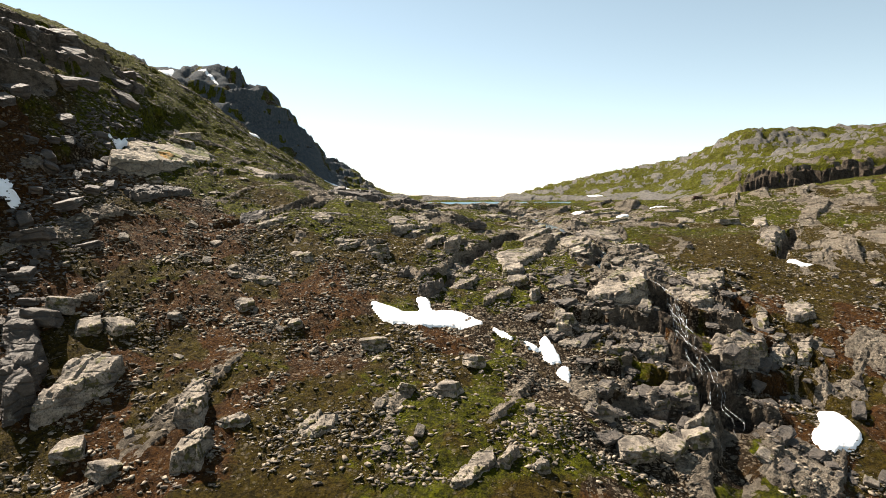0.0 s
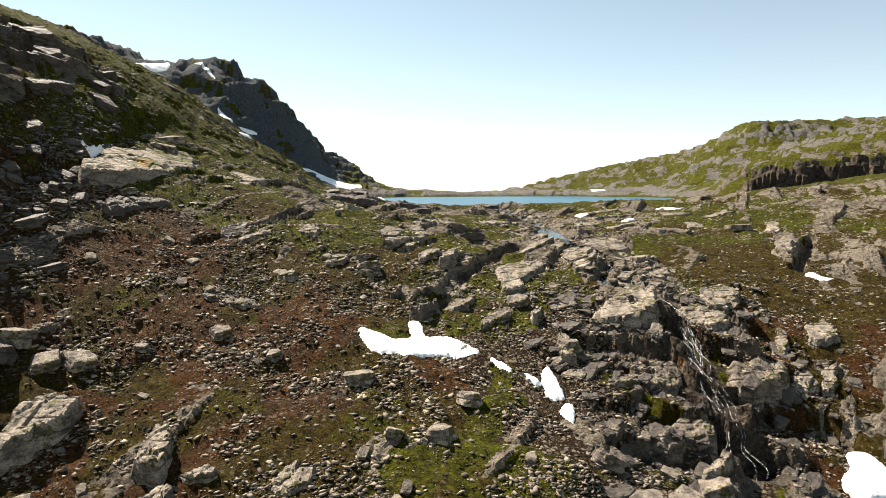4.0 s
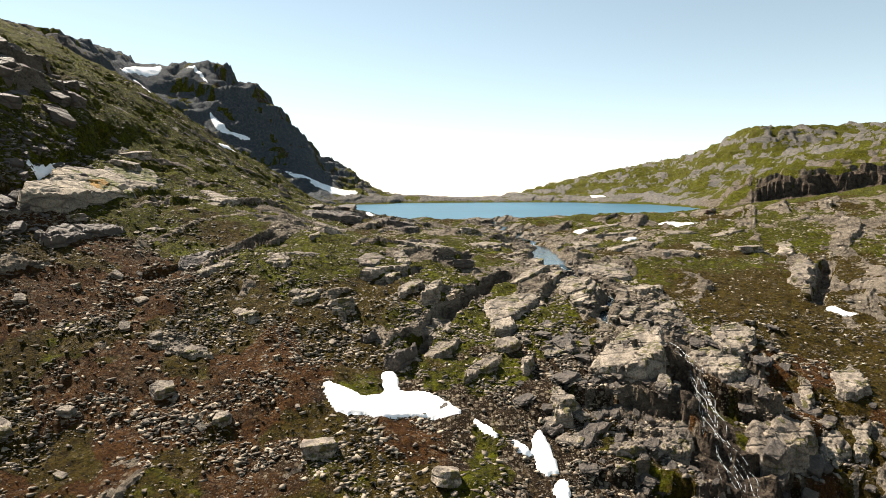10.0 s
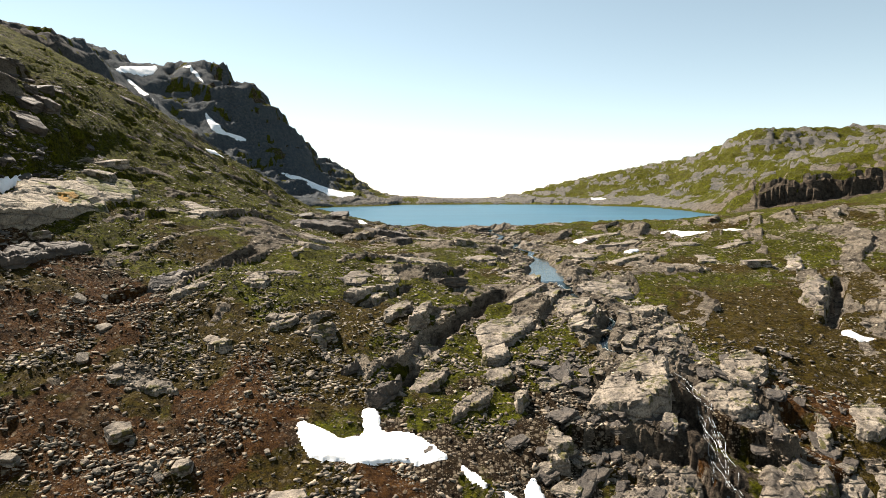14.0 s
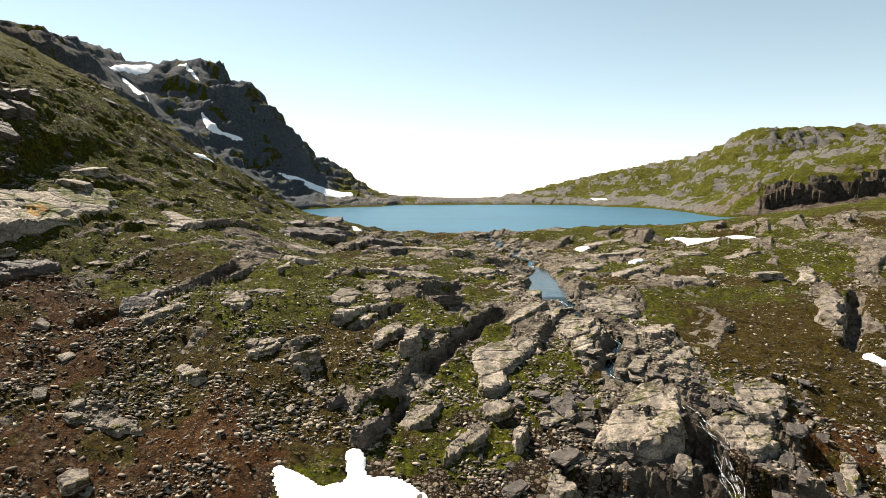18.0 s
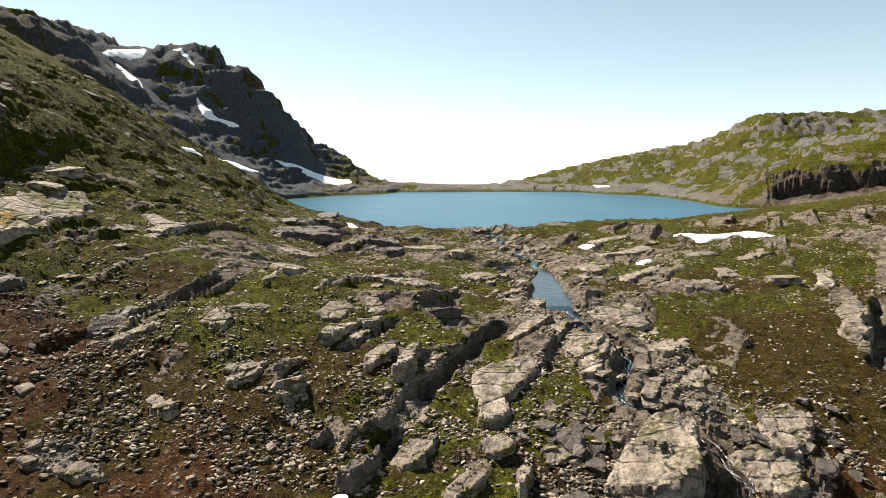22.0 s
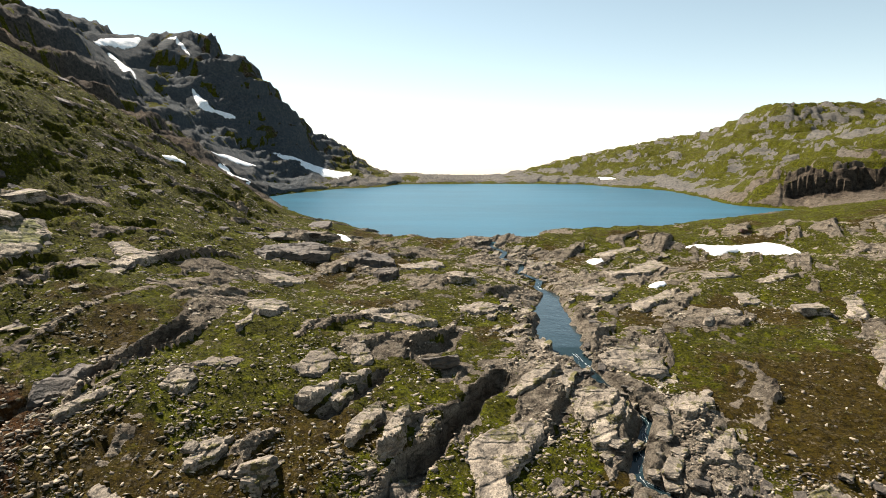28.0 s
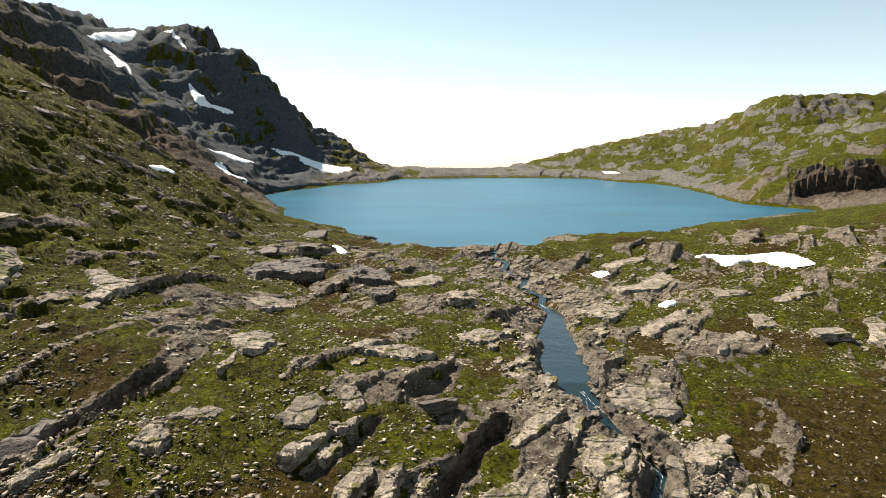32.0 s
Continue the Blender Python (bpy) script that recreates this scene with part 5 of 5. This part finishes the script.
scatter("flat_rock", "low pale rock slab showing through moss", "rock slab", "slabs in the moss", plate_shapes, 260, 3, upland, lambda r: 0.35 + 1.2 * r.random() ** 2, -0.12, 5, 60, 0.95)
scatter("field_stone", "small pale boulder lying in the moss", "boulder", "boulders in the moss", boulders, 250, 4, upland, lambda r: 0.3 + 0.6 * r.random() ** 3, 0.06)
scatter("fall_block", "dark angular block of the layered rock by the fall", "rock block", "blocks by the fall", grey, 90, 5, by_fall, lambda r: 0.35 + 0.7 * r.random() ** 2, 0.05, 15)
scatter("layered_rock", "dark layered rock of the step by the fall", "rock", "dark layered rocks by the fall", ledge_shapes, 240, 6, by_fall, lambda r: 0.22 + 0.6 * r.random() ** 2, 0.0, 12, 55, 0.7)
scatter("layered_rock", "pale layered rock of the step by the fall", "rock", "pale layered rocks by the fall", pale_ledges, 70, 7, by_fall, lambda r: 0.22 + 0.5 * r.random() ** 2, 0.0, 12, 55, 0.7)
scatter("crag_rock", "rock shelf of the steep crag with shade in its dark colour", "rock", "rock shelves of the crag", crag_shapes * 3 + ledge_shapes, 150, 8, on_crag, lambda r: 0.5 + 1.1 * r.random() ** 2, -0.2, 16, 75, 0.4)

scatter("flat_rock", "flat pale rock at the water's edge", "rock slab", "flat rocks by the stream", plate_shapes, 90, 9, by_water, lambda r: 0.5 + 1.1 * r.random(), -0.12, 5, 60, 0.6)
scatter("bank_block", "angular rock block in the cleft of the stream", "rock block", "blocks along the stream", ledge_shapes + pale_ledges + pale_ledges, 150, 12, in_cleft, lambda r: 0.25 + 0.55 * r.random() ** 2, 0.0, 14, 60, 0.4)
scatter("ledge_rock", "dark broken ledge in the mossy hillside", "rock", "ledges of the hillside", ledge_shapes * 3 + pale_ledges, 150, 10, hillside, lambda r: 0.2 + 0.55 * r.random() ** 2, -0.08, 10, 75, 0.8)


# ---- loose stones, grass and heath: too many to count ----
def stone_shapes(count, seed):
    shapes = []
    rng = random.Random(seed)
    while len(shapes) < count:
        bm = bmesh.new()
        for _ in range(8):
            v = Vector((rng.gauss(0, 1), rng.gauss(0, 1), rng.gauss(0, 1))).normalized()
            bm.verts.new((max(-0.5, min(0.5, v.x * 0.75)), max(-0.36, min(0.36, v.y * 0.65)), max(-0.15, min(0.13, v.z * 0.3))))
        bmesh.ops.convex_hull(bm, input=bm.verts)
        bmesh.ops.triangulate(bm, faces=bm.faces)
        loose = [v for v in bm.verts if not v.link_faces]
        bmesh.ops.delete(bm, geom=loose, context="VERTS")
        bm.verts.index_update()
        shapes.append((np.array([v.co for v in bm.verts]), np.array([[v.index for v in f.verts] for f in bm.faces])))
        bm.free()
    return shapes


def triangles(name, co, faces, material, label, category):
    me = bpy.data.meshes.new(name)
    me.vertices.add(len(co))
    me.vertices.foreach_set("co", co.astype(np.float32).ravel())
    me.loops.add(faces.size)
    me.loops.foreach_set("vertex_index", faces.astype(np.int32).ravel())
    me.polygons.add(len(faces))
    me.polygons.foreach_set("loop_start", np.arange(0, faces.size, 3, dtype=np.int32))
    me.update(calc_edges=True)
    me.materials.append(material)
    return tagged(new(name, me), label, category, kind="stuff")


def stones(name, label, count, seed, density, box, low, high, power, material):
    x, y, rng = spread(count, seed, density, box)
    z = ground(x, y)
    size = low + (high - low) * rng.random(count) ** power
    shapes = stone_shapes(10, seed)
    pick = rng.integers(0, len(shapes), count)
    cos, tris, base = [], [], 0
    for k, (v, f) in enumerate(shapes):
        who = np.where(pick == k)[0]
        a, b = rng.uniform(0, 6.28, len(who)), rng.uniform(-0.35, 0.35, len(who))
        p = v[None] * size[who, None, None] * np.stack([np.ones(len(who)), rng.uniform(0.6, 1, len(who)), rng.uniform(0.6, 1.2, len(who))], 1)[:, None, :]
        px, pz = p[..., 0] * np.cos(b)[:, None] - p[..., 2] * np.sin(b)[:, None], p[..., 0] * np.sin(b)[:, None] + p[..., 2] * np.cos(b)[:, None]
        qx, qy = px * np.cos(a)[:, None] - p[..., 1] * np.sin(a)[:, None], px * np.sin(a)[:, None] + p[..., 1] * np.cos(a)[:, None]
        co = np.stack([qx + x[who, None], qy + y[who, None], pz + (z[who] + 0.03 * size[who])[:, None]], 2)
        cos.append(co.reshape(-1, 3))
        tris.append((f[None] + base + (np.arange(len(who)) * len(v))[:, None, None]).reshape(-1, 3))
        base += len(who) * len(v)
    return triangles(name, np.concatenate(cos), np.concatenate(tris), material, label, "stones")


def tufts(name, label, category, count, seed, density, box, tall, blades, material):
    x, y, rng = spread(count, seed, density, box)
    z = ground(x, y)
    t = tall * (0.5 + rng.random(count))
    a = rng.uniform(0, 6.28, (count, blades))
    lean, width = rng.uniform(0.5, 1.9, (count, blades)) * t[:, None], rng.uniform(0.4, 0.8, (count, blades)) * t[:, None]
    c, s = np.cos(a), np.sin(a)
    root = np.stack([x, y, z - 0.03], 1)[:, None, :]
    tip = root + np.stack([c * lean, s * lean, t[:, None] * rng.uniform(0.35, 1.0, (count, blades))], 2)
    left = root + np.stack([-s * width, c * width, 0 * a], 2)
    right = root + np.stack([s * width, -c * width, 0 * a], 2)
    # the blades of a tuft share its root, so that it is one island
    co = np.concatenate([root, np.stack([left, right, tip], 2).reshape(count, -1, 3)], 1)
    n = 1 + 3 * blades
    b = np.arange(blades) * 3 + 1
    one_tuft = np.concatenate([np.stack([b, b + 1, b + 2], 1), np.stack([0 * b, b, b + 2], 1)])
    faces = (one_tuft[None] + (np.arange(count) * n)[:, None, None]).reshape(-1, 3)
    return triangles(name, co.reshape(-1, 3), faces, material, label, category)


def dens_slope(x, y):
    return ramp(90, 72, y + 6 * fbm(x / 11, y / 11, 2, 5)) * (0.35 + 0.65 * ramp(42, 30, x)) * (0.12 + 0.88 * clumps(x, y, 6, 91)) * wet_gap(x, y) * ramp(-43, -36, x + 0.14 * (y - 60))


def dens_talus(x, y):
    return ramp(5.5, 2, np.abs(x + 40 + 0.14 * (y - 60))) * ramp(104, 86, y) * (0.3 + 0.7 * clumps(x, y, 5, 92))


def dens_upland(x, y):
    return ramp(64, 80, y) * (0.16 + 0.84 * clumps(x, y, 5, 93, 0.0, 0.35)) * wet_gap(x, y) * (1 - 0.75 * meadow(x, y))


def dens_banks(x, y):
    d, leg = along(STREAM, x, y)
    return ramp(6, 2, d) * wet_gap(x, y) * (0.25 + 0.75 * clumps(x, y, 4, 94))


def dens_grass(x, y):
    _, rock, grass, rust, _ = ground(x, y, True)
    return np.clip(grass * (0.35 + 0.65 * clumps(x, y, 4, 95, -0.3, 0.1)) * (1 - 0.8 * ramp(0.4, 0.55, rock)) * (1 - 0.75 * rust), 0, 1) * wet_gap(x, y)


def dens_heath(x, y):
    _, rock, grass, rust, _ = ground(x, y, True)
    return np.clip((1 - grass) * (0.15 + 0.85 * clumps(x, y, 5, 96, -0.2, 0.2)) * (1 - 0.8 * ramp(0.4, 0.55, rock)), 0, 1) * wet_gap(x, y)


stones("scree", "scree of loose brown and grey stones on the slope", 42000, 11, dens_slope, (-60, 80, 40, 100), 0.12, 0.7, 4.0, STONES)
stones("talus", "grey talus stones below the dark crag", 4800, 12, dens_talus, (-60, -18, 40, 112), 0.18, 0.95, 3.0, GREY_STONES)
stones("moss_stones", "small pale stones strewn over moss", 30000, 13, dens_upland, (-66, 92, 66, 160), 0.14, 0.62, 4.0, PALE_STONES)
stones("bank_stones", "wet and dry stones along the stream", 4500, 14, dens_banks, (5, 40, 40, 158), 0.12, 0.7, 3.0, STONES)
tufts("grass", "short yellow-green mountain grass and moss tufts", "grass", 24000, 15, dens_grass, (-66, 92, 44, 170), 0.11, 4, GRASS)
tufts("heath", "low dry brown heath and dwarf shrub tufts", "heath", 7000, 16, dens_heath, (-60, 85, 40, 92), 0.08, 4, HEATH)
